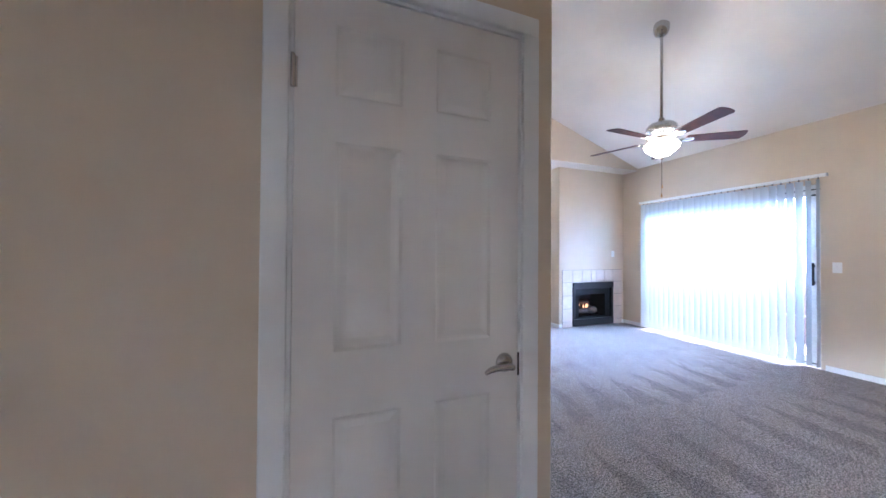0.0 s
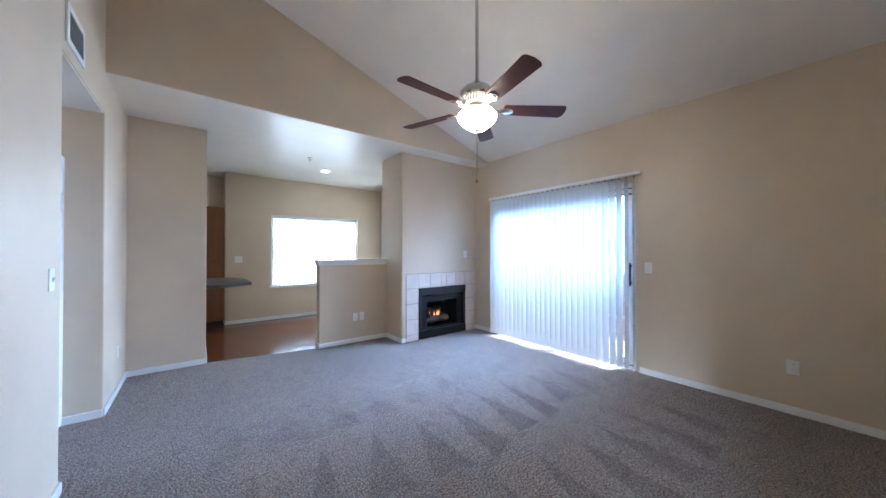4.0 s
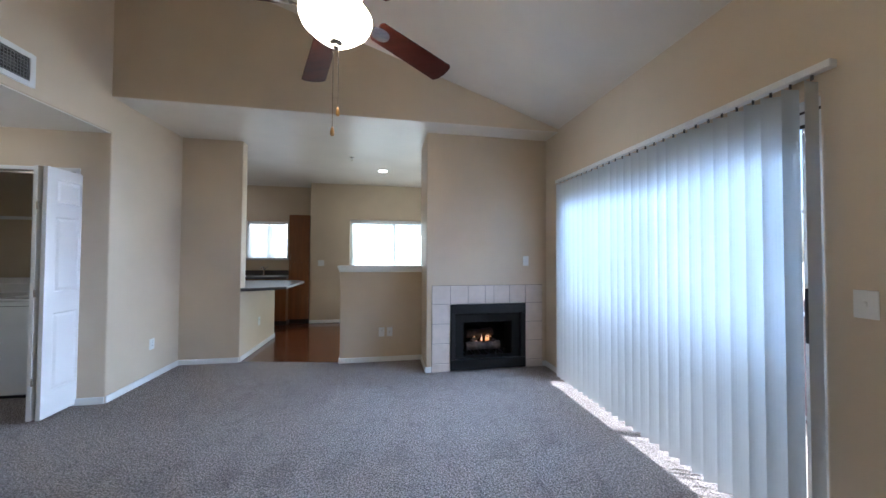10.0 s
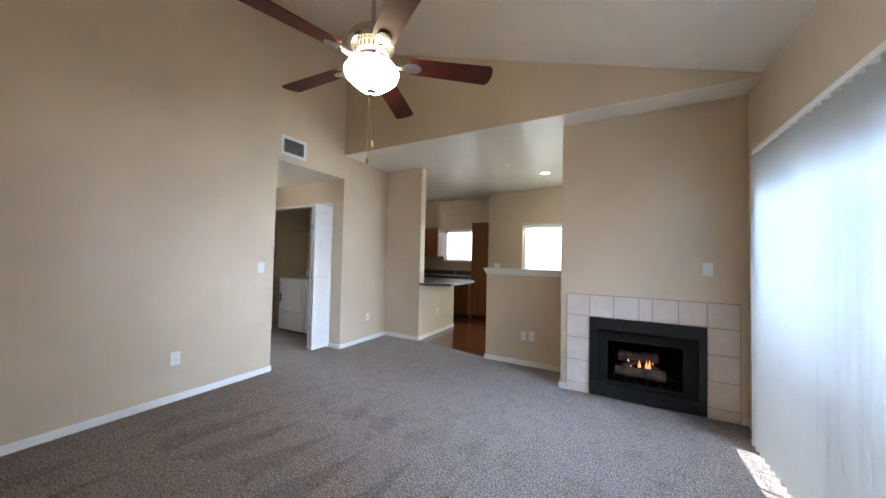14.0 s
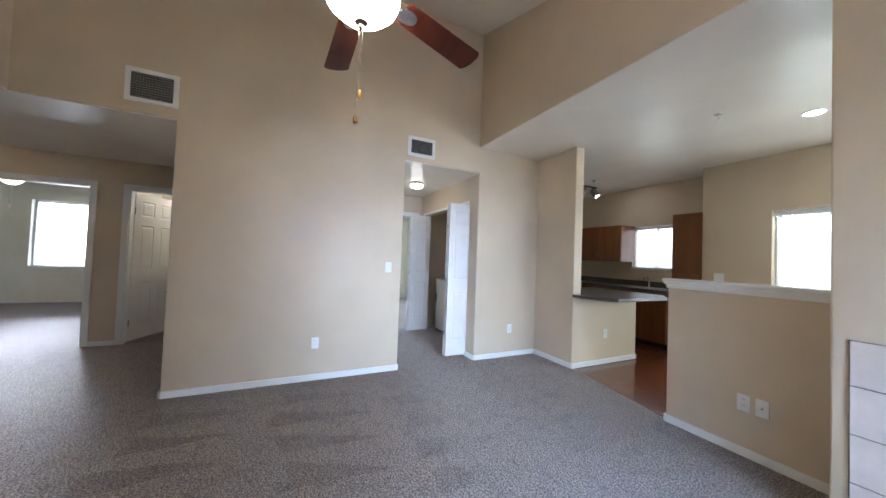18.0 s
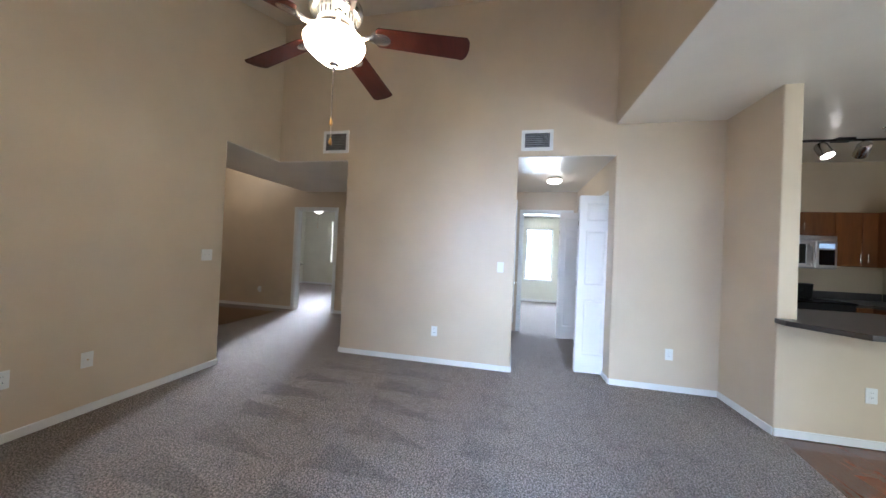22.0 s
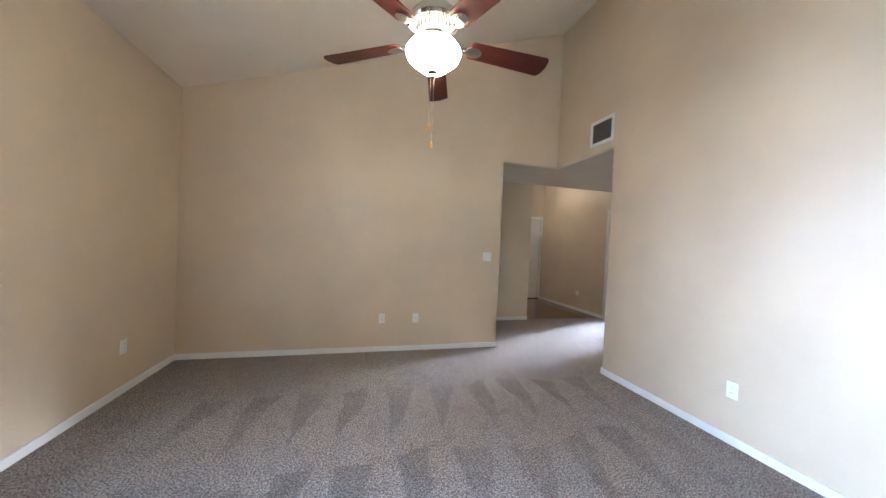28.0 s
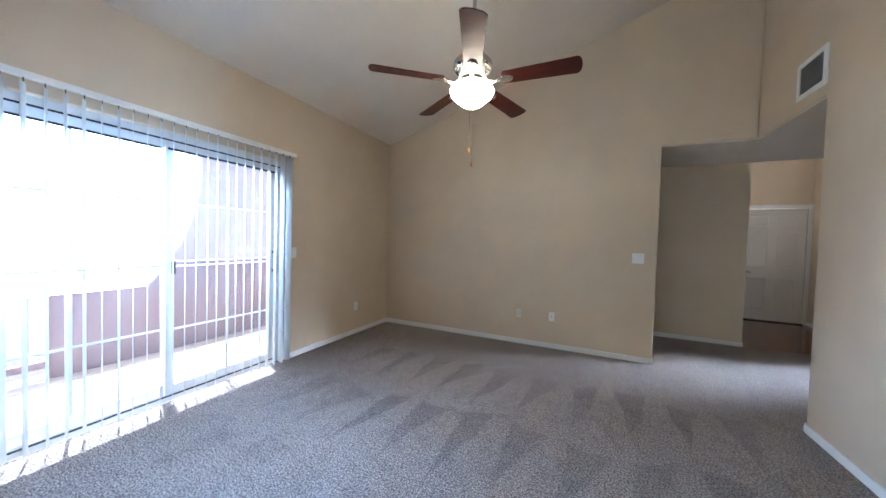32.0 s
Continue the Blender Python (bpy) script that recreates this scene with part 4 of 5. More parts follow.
def plate(name, m, label, category, gangs=1, kind="outlet"):
    t = thing(name, label, category, "wall plates", at=m)
    w = 0.072 + 0.046 * (gangs - 1)
    part("cover_plate", box(-w / 2, w / 2, -0.006, 0.0, -0.058, 0.058), PLASTIC, t, "", 0.003)
    for g in range(gangs):
        cx = (g - (gangs - 1) / 2) * 0.046
        if kind == "outlet":
            for dz in (-0.0195, 0.0195):
                bm = moved(lathe([(0.0, -0.0005), (0.0165, -0.0005), (0.0165, 0.0025), (0.0, 0.0025)], 20), pose(cx, -0.006, dz, 90))
                r = part("receptacle", bm, PLASTIC, t)
                for sx in (-0.006, 0.006):
                    part("slot", box(cx + sx - 0.0012, cx + sx + 0.0012, -0.0092, -0.0084, dz + 0.001, dz + 0.009), DARKSLOT, r)
        elif kind == "switch":
            part("rocker", moved(box(-0.005, 0.005, -0.010, 0.0, -0.011, 0.011), pose(cx, -0.004, 0.003, 20)), PLASTIC, t, "", 0.002)
        else:
            part("jack", moved(lathe([(0.0, 0.010), (0.005, 0.010), (0.006, 0.0), (0.0, 0.0)], 12), pose(cx, -0.006, 0.0, 90)), BRASSM, t, "coaxial jack", 0, True)
    return t


BRASSM = plain("dull_brass", (0.45, 0.36, 0.2), 0.3, 1.0)
plate("wall_outlet", pose(2.30, 0, 0.40, 0, 0, 180), "white duplex outlet on beige wall", "outlet")
plate("cable_jack", pose(1.89, 0, 0.40, 0, 0, 180), "white cable jack plate on beige wall", "outlet", 1, "jack")
plate("wall_outlet", pose(0, 2.22, 0.38, 0, 0, 90), "white duplex outlet below the middle wall", "outlet")
plate("wall_outlet", pose(0, 4.69, 0.375, 0, 0, 90), "white duplex outlet beside the hall opening", "outlet")
plate("wall_outlet", pose(4.40, 0.74, 0.38, 0, 0, -90), "white duplex outlet on the patio wall", "outlet")
plate("wall_outlet", pose(2.413, 4.885, 0.37, 0, 0, 0), "white duplex outlet on the half wall", "outlet")
plate("cable_jack", pose(2.513, 4.885, 0.37, 0, 0, 0), "white cable jack on the half wall", "outlet", 1, "jack")
plate("wall_outlet", pose(X_PIER, 5.73, 0.39, 0, 0, 90), "white duplex outlet on the peninsula wall", "outlet")
plate("wall_outlet", pose(-2.08, -2.09, 0.37, 0, 0, 90), "white outlet with plug-in on the entry wall", "outlet")
plate("light_switch", pose(0.98, 0, 1.185, 0, 0, 180), "white double light switch on beige wall", "switch", 2, "switch")
plate("light_switch", pose(4.40, 1.77, 1.145, 0, 0, -90), "white light switch beside the patio door", "switch", 1, "switch")
plate("light_switch", pose(4.135, Y_FP, 1.278, 0, 0, 0), "white switch above the fireplace tiles", "switch", 1, "switch")
plate("light_switch", pose(0, 2.96, 1.175, 0, 0, 90), "white light switch by the hall", "switch", 1, "switch")
plate("light_switch", pose(1.19, Y_DN, 1.18, 0, 0, 0), "white double light switch in the dining area", "switch", 2, "switch")
plate("wall_outlet", pose(3.15, Y_DN, 0.36, 0, 0, 0), "white duplex outlet under the dining window", "outlet")
plate("wall_outlet", pose(-5.90, 3.35, 0.38, 0, 0, 90), "white duplex outlet in the second bedroom", "outlet")


def freshener():
    t = thing("plug_in_freshener", "small white plug-in air freshener in the outlet", "air freshener", at=pose(-2.066, -2.09, 0.372, 0, 0, 90))
    part("body", box(-0.022, 0.022, -0.04, 0.0, -0.02, 0.035), PLASTIC, t, "", 0.009)
    part("cap", lathe([(0.016, 0.0), (0.014, 0.022), (0.0, 0.026)], 16, None, (0, -0.02, 0.034)), PLASTIC, t, "", 0, True)


freshener()


def smoke_alarm():
    t = thing("smoke_alarm", "round white smoke alarm high on the beige wall", "smoke alarm", at=pose(0, 1.29, 3.97, 0, 0, 90) @ pose(0, 0, 0, 90))
    part("base", lathe([(0.068, 0.0), (0.068, 0.012), (0.060, 0.028), (0.042, 0.034), (0.0, 0.035)], 30), PLASTIC, t, "", 0, True)
    part("grille", lathe([(0.028, 0.034), (0.030, 0.0375), (0.016, 0.0385), (0.0, 0.0385)], 24), IVORY, t, "", 0, True)


smoke_alarm()


def sprinkler(x, y):
    t = thing("sprinkler_head", "small chrome pendant sprinkler head", "sprinkler", at=pose(x, y, Z_FLAT))
    part("escutcheon", lathe([(0.0, 0.0), (0.034, 0.0), (0.030, -0.006), (0.010, -0.009), (0.0, -0.009)], 20), CHROME, t, "", 0, True)
    part("body", lathe([(0.009, -0.008), (0.007, -0.028), (0.0, -0.028)], 12), CHROME, t)
    part("deflector", lathe([(0.0, -0.040), (0.015, -0.040), (0.015, -0.042), (0.0, -0.042)], 16), CHROME, t)
    bm = tube([(0.006, 0, -0.024), (0.009, 0, -0.033), (0.004, 0, -0.041)], 0.0014, 6)
    tube([(-0.006, 0, -0.024), (-0.009, 0, -0.033), (-0.004, 0, -0.041)], 0.0014, 6, bm)
    part("arms", bm, CHROME, t)


sprinkler(1.955, 5.54)
sprinkler(-0.35, 6.7)


def downlight(x, y):
    t = thing("recessed_downlight", "lit recessed downlight with white trim", "ceiling light", at=pose(x, y, Z_FLAT))
    part("trim_ring", lathe([(0.065, -0.001), (0.092, -0.001), (0.090, -0.007), (0.068, -0.009), (0.065, -0.001)], 32, cap=False), TRIM, t, "", 0, True)
    part("lens", lathe([(0.0, -0.004), (0.066, -0.004), (0.066, -0.001), (0.0, -0.001)], 28), CANLIT, t, "lit lens")


CANLIT = glow("lit_lamp_lens", (1.0, 0.95, 0.86), 14.0)
downlight(2.39, 6.20)

# ---- fireplace ----


def fireplace():
    t = thing("fireplace", "black gas fireplace with lit logs and blush tile surround", "fireplace", at=pose(0, 0, 0))
    xs = [2.985, 3.200]
    y1 = Y_FP
    back = part("tile_surround", box(2.983, 4.347, y1 - 0.006, y1 - 0.001, 0.775, 0.992), GROUT, t, "blush ceramic tiles with grey joints")
    part("tile_bed", box(2.983, 3.200, y1 - 0.006, y1 - 0.001, 0.0, 0.7745), GROUT, t)
    part("tile_bed", box(4.127, 4.347, y1 - 0.006, y1 - 0.001, 0.0, 0.7745), GROUT, t)
    g = 0.0025

    def tile(a, b, c, d):
        bm = box(a + g, b - g, y1 - 0.0125, y1 - 0.005, c + g, d - g)
        part("tile", bm, TILE, back, "", 0.0018)

    zs = [0.0, 0.095, 0.322, 0.548, 0.775]
    for a, b in ((2.985, 3.200), (4.127, 4.345)):
        for c, d in zip(zs, zs[1:]):
            tile(a, b, c, d)
    row = [2.985, 3.200, 3.412, 3.622, 3.728, 3.925, 4.127, 4.345]
    for a, b in zip(row, row[1:]):
        tile(a, b, 0.775, 0.990)
    x0, x1, zt = 3.203, 4.124, 0.770
    fr = box(x0, x1, y1 - 0.030, y1 + 0.06, 0.660, zt)
    part("top_louver", fr, BLACK, t, "black enamel hood panel", 0.004)
    part("bottom_louver", box(x0, x1, y1 - 0.030, y1 + 0.06, 0.012, 0.130), BLACK, t, "black enamel lower panel", 0.004)
    part("side_panel", box(x0, x0 + 0.055, y1 - 0.024, y1 + 0.05, 0.131, 0.659), BLACK, t, "", 0.003)
    part("side_panel", box(x1 - 0.055, x1, y1 - 0.024, y1 + 0.05, 0.131, 0.659), BLACK, t, "", 0.003)
    inner = bmesh.new()
    for a, b, c, d in ((x0 + 0.055, x0 + 0.16, 0.131, 0.659), (x1 - 0.16, x1 - 0.055, 0.131, 0.659), (x0 + 0.16, x1 - 0.16, 0.555, 0.659), (x0 + 0.16, x1 - 0.16, 0.131, 0.165)):
        box(a, b, y1 + 0.012, y1 + 0.03, c, d, inner)
    part("inner_frame", inner, SCREEN, t, "black mesh screen frame", 0.002)
    fb = bmesh.new()
    a, b, c, d = x0 + 0.10, x1 - 0.10, y1 + 0.062, y1 + 0.42
    box(a, b, d, d + 0.02, 0.10, 0.62, fb)
    box(a - 0.02, a, c, d, 0.10, 0.62, fb)
    box(b, b + 0.02, c, d, 0.10, 0.62, fb)
    box(a, b, c, d, 0.10, 0.125, fb)
    box(a, b, c, d, 0.60, 0.62, fb)
    part("firebox", fb, SOOT, t, "sooted firebox lining")
    rng = random.Random(3)
    for p0, p1, r in (((3.43, 0.16, 0.235), (3.85, 0.14, 0.240), 0.052), ((3.46, 0.27, 0.355), (3.80, 0.28, 0.370), 0.050), ((3.50, 0.15, 0.285), (3.62, 0.27, 0.32), 0.026), ((3.70, 0.26, 0.32), (3.80, 0.15, 0.285), 0.026)):
        q0, q1 = Vector((p0[0], y1 + p0[1], p0[2])), Vector((p1[0], y1 + p1[1], p1[2]))
        n = 9
        pts = [q0.lerp(q1, i / n) + Vector((0, rng.uniform(-0.006, 0.006), rng.uniform(-0.006, 0.006))) for i in range(n + 1)]
        part("log", tube(pts, [r * rng.uniform(0.82, 1.12) for _ in pts], 10), LOG, t, "ash grey ceramic log", 0, True)
    grate = bmesh.new()
    for i in range(6):
        xx = 3.42 + i * 0.095
        tube([(xx, y1 + 0.09, 0.20), (xx, y1 + 0.10, 0.145), (xx, y1 + 0.32, 0.145)], 0.007, 6, grate)
    part("grate", grate, BLACK, t)
    for x, h, w in ((3.525, 0.050, 0.015), (3.545, 0.085, 0.017), (3.565, 0.045, 0.012), (3.640, 0.080, 0.015), (3.700, 0.085, 0.016), (3.725, 0.095, 0.018), (3.752, 0.080, 0.016), (3.775, 0.045, 0.012)):
        fl = lathe([(0.0, 0.0), (w * 0.8, h * 0.10), (w, h * 0.25), (w * 0.5, h * 0.55), (w * 0.15, h * 0.85), (0.0, h)], 8, None, (x, y1 + 0.20, 0.275))
        part("flame", fl, FLAME, t, "orange gas flame", 0, True)


fireplace()

# ---- kitchen ----


def bar_pull(parent, x, y, z, way="z", length=0.10, out=(0, -1)):
    ox, oy = out
    d = 0.028
    a = [(x, y, z - length / 2), (x + ox * d, y + oy * d, z - length / 2 + 0.004), (x + ox * d, y + oy * d, z + length / 2 - 0.004), (x, y, z + length / 2)]
    part("handle", tube(a, 0.0045, 8), NICKEL, parent, "nickel bar handle", 0, True)


def cabinet(name, x0, x1, y0, y1, z0, z1, face, doors, label, kick=False, drawers=False, handle="low", splits=None):
    """A slab-door cabinet. face: -y or +x, the side on which its doors hang."""
    t = thing(name, label, "cabinet", "kitchen cabinets")
    part("body", box(x0, x1, y0, y1, z0 + (0.09 if kick else 0), z1), CABINET, t)
    if kick:
        part("toe_kick", box(x0 + 0.01, x1 - (0.06 if face == "+x" else 0.01), y0 + (0.06 if face == "-y" else 0.01), y1 - 0.01, z0, z0 + 0.089), BLACK, t)
    zz = splits or [z0 + (0.10 if kick else 0.004), z1 - 0.004]
    a0, a1 = (x0, x1) if face == "-y" else (y0, y1)
    for r, (c, d) in enumerate(zip(zz, zz[1:])):
        step = (a1 - a0) / doors
        for i in range(doors):
            a, b = a0 + i * step + 0.003, a0 + (i + 1) * step - 0.003
            bm = box(a, b, y0 - 0.019, y0 - 0.001, c + 0.002, d - 0.002) if face == "-y" else box(x1 + 0.001, x1 + 0.019, a, b, c + 0.002, d - 0.002)
            door = part("cabinet_door", bm, CABINET, t, "", 0.0025)
            near_right = (i % 2 == 0) if doors > 1 else False
            hx = b - 0.035 if near_right else a + 0.035
            hz = c + 0.10 if (handle == "low" and r == len(zz) - 2) else d - 0.10
            if face == "-y":
                bar_pull(door, hx, y0 - 0.019, hz)
            else:
                bar_pull(door, x1 + 0.019, hx, hz, out=(1, 0))
    return t


KX = -1.60
# uppers on the window wall and the left wall
cabinet("upper_cabinet", -1.25, -0.35, 7.49, Y_KT, 1.36, 2.04, "-y", 2, "reddish maple upper cabinet beside the kitchen window")
cabinet("upper_cabinet", KX, -1.275, 7.05, 7.60, 1.36, 2.04, "+x", 2, "reddish maple upper cabinet on the range wall")
cabinet("upper_cabinet", KX, -1.275, 6.29, 7.048, 1.74, 2.04, "+x", 2, "short reddish maple cabinet above the microwave")
cabinet("upper_cabinet", KX, -1.275, 5.70, 6.288, 1.36, 2.04, "+x", 1, "reddish maple upper cabinet by the pier wall")
cabinet("pantry_cabinet", 0.60, 0.975, Y_DN - 0.02, Y_KT, 0.0, 2.12, "-y", 1, "tall reddish maple pantry cabinet", True, splits=[0.10, 1.20, 2.116], handle="low")
cabinet("base_cabinet", -0.98, -0.42, 7.22, Y_KT, 0.0, 0.88, "-y", 1, "reddish maple base cabinet", True, splits=[0.10, 0.70, 0.876], handle="high")
cabinet("base_cabinet", -0.418, 0.598, 7.22, Y_KT, 0.0, 0.88, "-y", 2, "reddish maple sink base cabinet", True, splits=[0.10, 0.70, 0.876], handle="high")
cabinet("base_cabinet", KX, -1.0, 7.055, 7.80, 0.0, 0.88, "+x", 1, "reddish maple base cabinet beside the range", True, splits=[0.10, 0.70, 0.876], handle="high")
cabinet("base_cabinet", KX, -1.0, 5.30, 6.285, 0.0, 0.88, "+x", 2, "reddish maple base cabinet by the pier wall", True, splits=[0.10, 0.70, 0.876], handle="high")
cabinet("peninsula_cabinet", -0.08, 0.515, 5.27, 6.35, 0.0, 0.88, "-y", 1, "reddish maple peninsula cabinet behind the low wall", True)


def worktops():
    t = thing("countertop", "dark grey laminate countertop along the kitchen wall", "countertop")
    top = prism([(KX, 7.052), (-0.965, 7.052), (-0.965, 7.19), (0.598, 7.19), (0.598, Y_KT), (KX, Y_KT)], 0.882, 0.92)
    part("top", top, COUNTER, t, "", 0.004)
    part("backsplash", box(KX + 0.02, 0.598, Y_KT - 0.02, Y_KT - 0.001, 0.921, 1.02), COUNTER, t, "", 0.003)
    part("backsplash", box(KX + 0.001, KX + 0.019, 7.052, Y_KT - 0.021, 0.921, 1.02), COUNTER, t, "", 0.003)
    p = thing("countertop", "dark grey laminate countertop beside the range", "countertop")
    part("top", box(KX, -0.965, 5.26, 6.285, 0.882, 0.92), COUNTER, p, "", 0.004)
    q = thing("bar_top", "dark grey laminate peninsula top with clipped corner", "countertop")
    out = [(-0.10, 5.27), (0.680, 5.27), (0.680, 5.11), (0.80, 5.10), (1.16, 5.30), (1.16, 6.22), (0.98, 6.46), (-0.10, 6.46)]
    part("top", prism(out, 0.880, 0.918), COUNTER, q, "", 0.005)
    for y in (5.45, 6.05):
        part("bracket", box(X_PIER + 0.001, 0.95, y - 0.015, y + 0.015, 0.855, 0.8795), TRIM, q)


worktops()


def sink():
    t = thing("kitchen_sink", "stainless steel sink set in the counter under the window", "sink", at=pose(0.03, 7.50, 0.9205))
    rim = bmesh.new()
    for a, b, c, d in ((-0.40, 0.40, -0.24, -0.20), (-0.40, 0.40, 0.20, 0.24), (-0.40, -0.36, -0.20, 0.20), (0.36, 0.40, -0.20, 0.20), (-0.015, 0.015, -0.20, 0.20)):
        box(a, b, c, d, 0.0, 0.006, rim)
    part("rim", rim, STEEL, t, "", 0.002)
    part("basin", box(-0.36, 0.36, -0.20, 0.20, 0.0005, 0.002), STEEL, t)
    f = thing("kitchen_faucet", "chrome kitchen faucet behind the sink", "faucet", at=pose(0.03, 7.72, 0.9205))
    part("base", lathe([(0.0, 0.0), (0.028, 0.0), (0.026, 0.02), (0.018, 0.05), (0.016, 0.11), (0.0, 0.115)], 20), CHROME, f, "", 0, True)
    part("spout", tube([(0, 0, 0.10), (0, -0.03, 0.16), (0, -0.09, 0.18), (0, -0.15, 0.16), (0, -0.17, 0.13)], 0.011, 12), CHROME, f, "", 0, True)
    part("handle", tube([(0, 0, 0.11), (0.02, 0.01, 0.15), (0.07, 0.01, 0.175)], 0.007, 10), CHROME, f, "", 0, True)


sink()


def kitchen_range():
    t = thing("kitchen_range", "black electric range with raised back panel", "stove", at=pose(KX, 6.29, 0))
    part("body", box(0.01, 0.62, 0.003, 0.757, 0.03, 0.905), BLACK, t, "", 0.004)
    part("cooktop", box(0.01, 0.645, 0.003, 0.757, 0.906, 0.928), BLACKGLOSS, t, "black glass cooktop", 0.004)
    part("oven_door", box(0.621, 0.650, 0.02, 0.74, 0.20, 0.82), BLACKGLOSS, t, "black glass oven door", 0.006)
    part("oven_handle", tube([(0.651, 0.10, 0.77), (0.690, 0.10, 0.77), (0.690, 0.66, 0.77), (0.651, 0.66, 0.77)], 0.009, 8), BLACK, t, "", 0, True)
    part("back_panel", moved(box(0.0, 0.06, 0.003, 0.757, 0.0, 0.19), pose(0.012, 0, 0.929, 0, 6)), BLACK, t, "black control panel", 0.012)
    for k in range(4):
        y = 0.12 + k * 0.17
        part("knob", moved(lathe([(0.020, 0.0), (0.018, 0.02), (0.0, 0.021)], 14), pose(0.09, y, 1.03, 0, 96)), BLACK, t, "", 0, True)
    for y in (0.2, 0.55):
        for x, r in ((0.20, 0.085), (0.46, 0.10)):
            part("burner_ring", lathe([(r - 0.004, 0.0), (r, 0.0), (r, 0.0008), (r - 0.004, 0.0008), (r - 0.004, 0.0)], 30, None, (x, y, 0.9284), False), DUCT, t)


kitchen_range()


def microwave():
    t = thing("microwave_oven", "stainless over-range microwave with dark glass door", "microwave", at=pose(KX, 6.295, 1.315))
    part("case", box(0.0, 0.37, 0.0, 0.75, 0.0, 0.42), STEEL, t, "", 0.006)
    part("top_grille", box(0.371, 0.384, 0.004, 0.746, 0.355, 0.416), STEEL, t, "", 0.003)
    part("door", box(0.371, 0.392, 0.004, 0.52, 0.012, 0.350), STEEL, t, "", 0.004)
    part("door_window", box(0.3925, 0.3945, 0.05, 0.42, 0.06, 0.31), BLACKGLOSS, t, "dark glass window")
    part("control_panel", box(0.371, 0.390, 0.525, 0.746, 0.012, 0.350), STEEL, t, "", 0.004)
    part("keypad", box(0.3905, 0.392, 0.56, 0.72, 0.05, 0.24), BLACKGLOSS, t)
    part("display", box(0.3905, 0.392, 0.56, 0.72, 0.26, 0.32), DISPLAY, t, "pale blue lit display")
    part("handle", tube([(0.393, 0.475, 0.05), (0.425, 0.475, 0.08), (0.432, 0.475, 0.18), (0.425, 0.475, 0.28), (0.393, 0.475, 0.31)], 0.011, 10), STEEL, t, "", 0, True)


DISPLAY = glow("blue_display", (0.25, 0.55, 0.9), 0.15)
microwave()


def track_light():
    t = thing("track_light", "brushed nickel track light with three lamp heads", "track light", at=pose(-0.65, 0, Z_FLAT))
    part("track", box(-0.018, 0.018, 6.05, 7.15, -0.030, -0.012), BLACK, t, "", 0.003)
    part("feed_box", box(-0.05, 0.05, 6.52, 6.68, -0.033, 0.0), BLACK, t, "", 0.006)
    for y, aim_to, lit in ((6.42, (0.55, 0.10, -1), True), (6.78, (-0.9, 0.5, -0.55), False), (7.08, (0.6, 0.35, -0.9), True)):
        way = Vector(aim_to).normalized()
        stem = part("stem", lathe([(0.012, 0.0), (0.012, -0.07), (0.0, -0.072)], 12, None, (0, y, -0.030)), BLACK, t)
        turn = way.to_track_quat("-Z", "Y").to_matrix().to_4x4()
        m = Matrix.Translation((0, y, -0.115)) @ turn
        head = part("lamp_head", moved(lathe([(0.0, 0.075), (0.040, 0.071), (0.055, 0.050), (0.060, -0.100), (0.055, -0.104), (0.052, -0.082), (0.0, -0.080)], 26), m), NICKEL, t, "nickel lamp head", 0, True)
        part("lamp", moved(lathe([(0.0, -0.088), (0.050, -0.086), (0.050, -0.082), (0.0, -0.082)], 22), m), CANLIT if lit else PLASTIC, head)


track_light()

# ---- laundry and hall ----


def washer(name, x0, label, dryer):
    t = thing(name, label, "washing machine" if not dryer else "dryer", at=pose(x0, 4.37, 0))
    part("body", box(0.0, 0.685, 0.0, 0.66, 0.03, 0.89), APPLIANCE, t, "", 0.012)
    part("lid_deck", box(-0.002, 0.687, -0.006, 0.62, 0.891, 0.918), APPLIANCE, t, "", 0.010)
    part("console", moved(prism([(0.0, 0.0), (0.0, 0.12), (0.16, 0.12), (0.10, 0.0)], 0.0, 0.685), Matrix(((0, 0, 1, 0), (0, 1, 0, 0.525), (1, 0, 0, 0.919), (0, 0, 0, 1)))), APPLIANCE, t, "", 0.01)
    part("kick_shadow", box(0.03, 0.655, 0.02, 0.60, 0.0, 0.029), BLACK, t)
    for x in (0.13, 0.36, 0.56):
        part("knob", moved(lathe([(0.026, 0.0), (0.022, 0.018), (0.0, 0.020)], 18), pose(x, 0.555, 0.985, 62)), PLASTIC, t, "", 0, True)
    if dryer:
        part("door", box(0.075, 0.61, -0.016, -0.001, 0.36, 0.80), APPLIANCE, t, "square dryer door", 0.018)
        part("door_handle", box(0.055, 0.085, -0.028, -0.017, 0.52, 0.66), DUCT, t, "grey recessed handle", 0.006)
    else:
        part("front_seam", box(0.0, 0.685, -0.0015, 0.0, 0.845, 0.849), DUCT, t)
        part("lid", box(0.10, 0.585, 0.05, 0.48, 0.919, 0.930), APPLIANCE, t, "", 0.006)
    return t


washer("dryer", -1.76, "white front-door clothes dryer with square door", True)
washer("washing_machine", -1.055, "white top-loading washing machine", False)


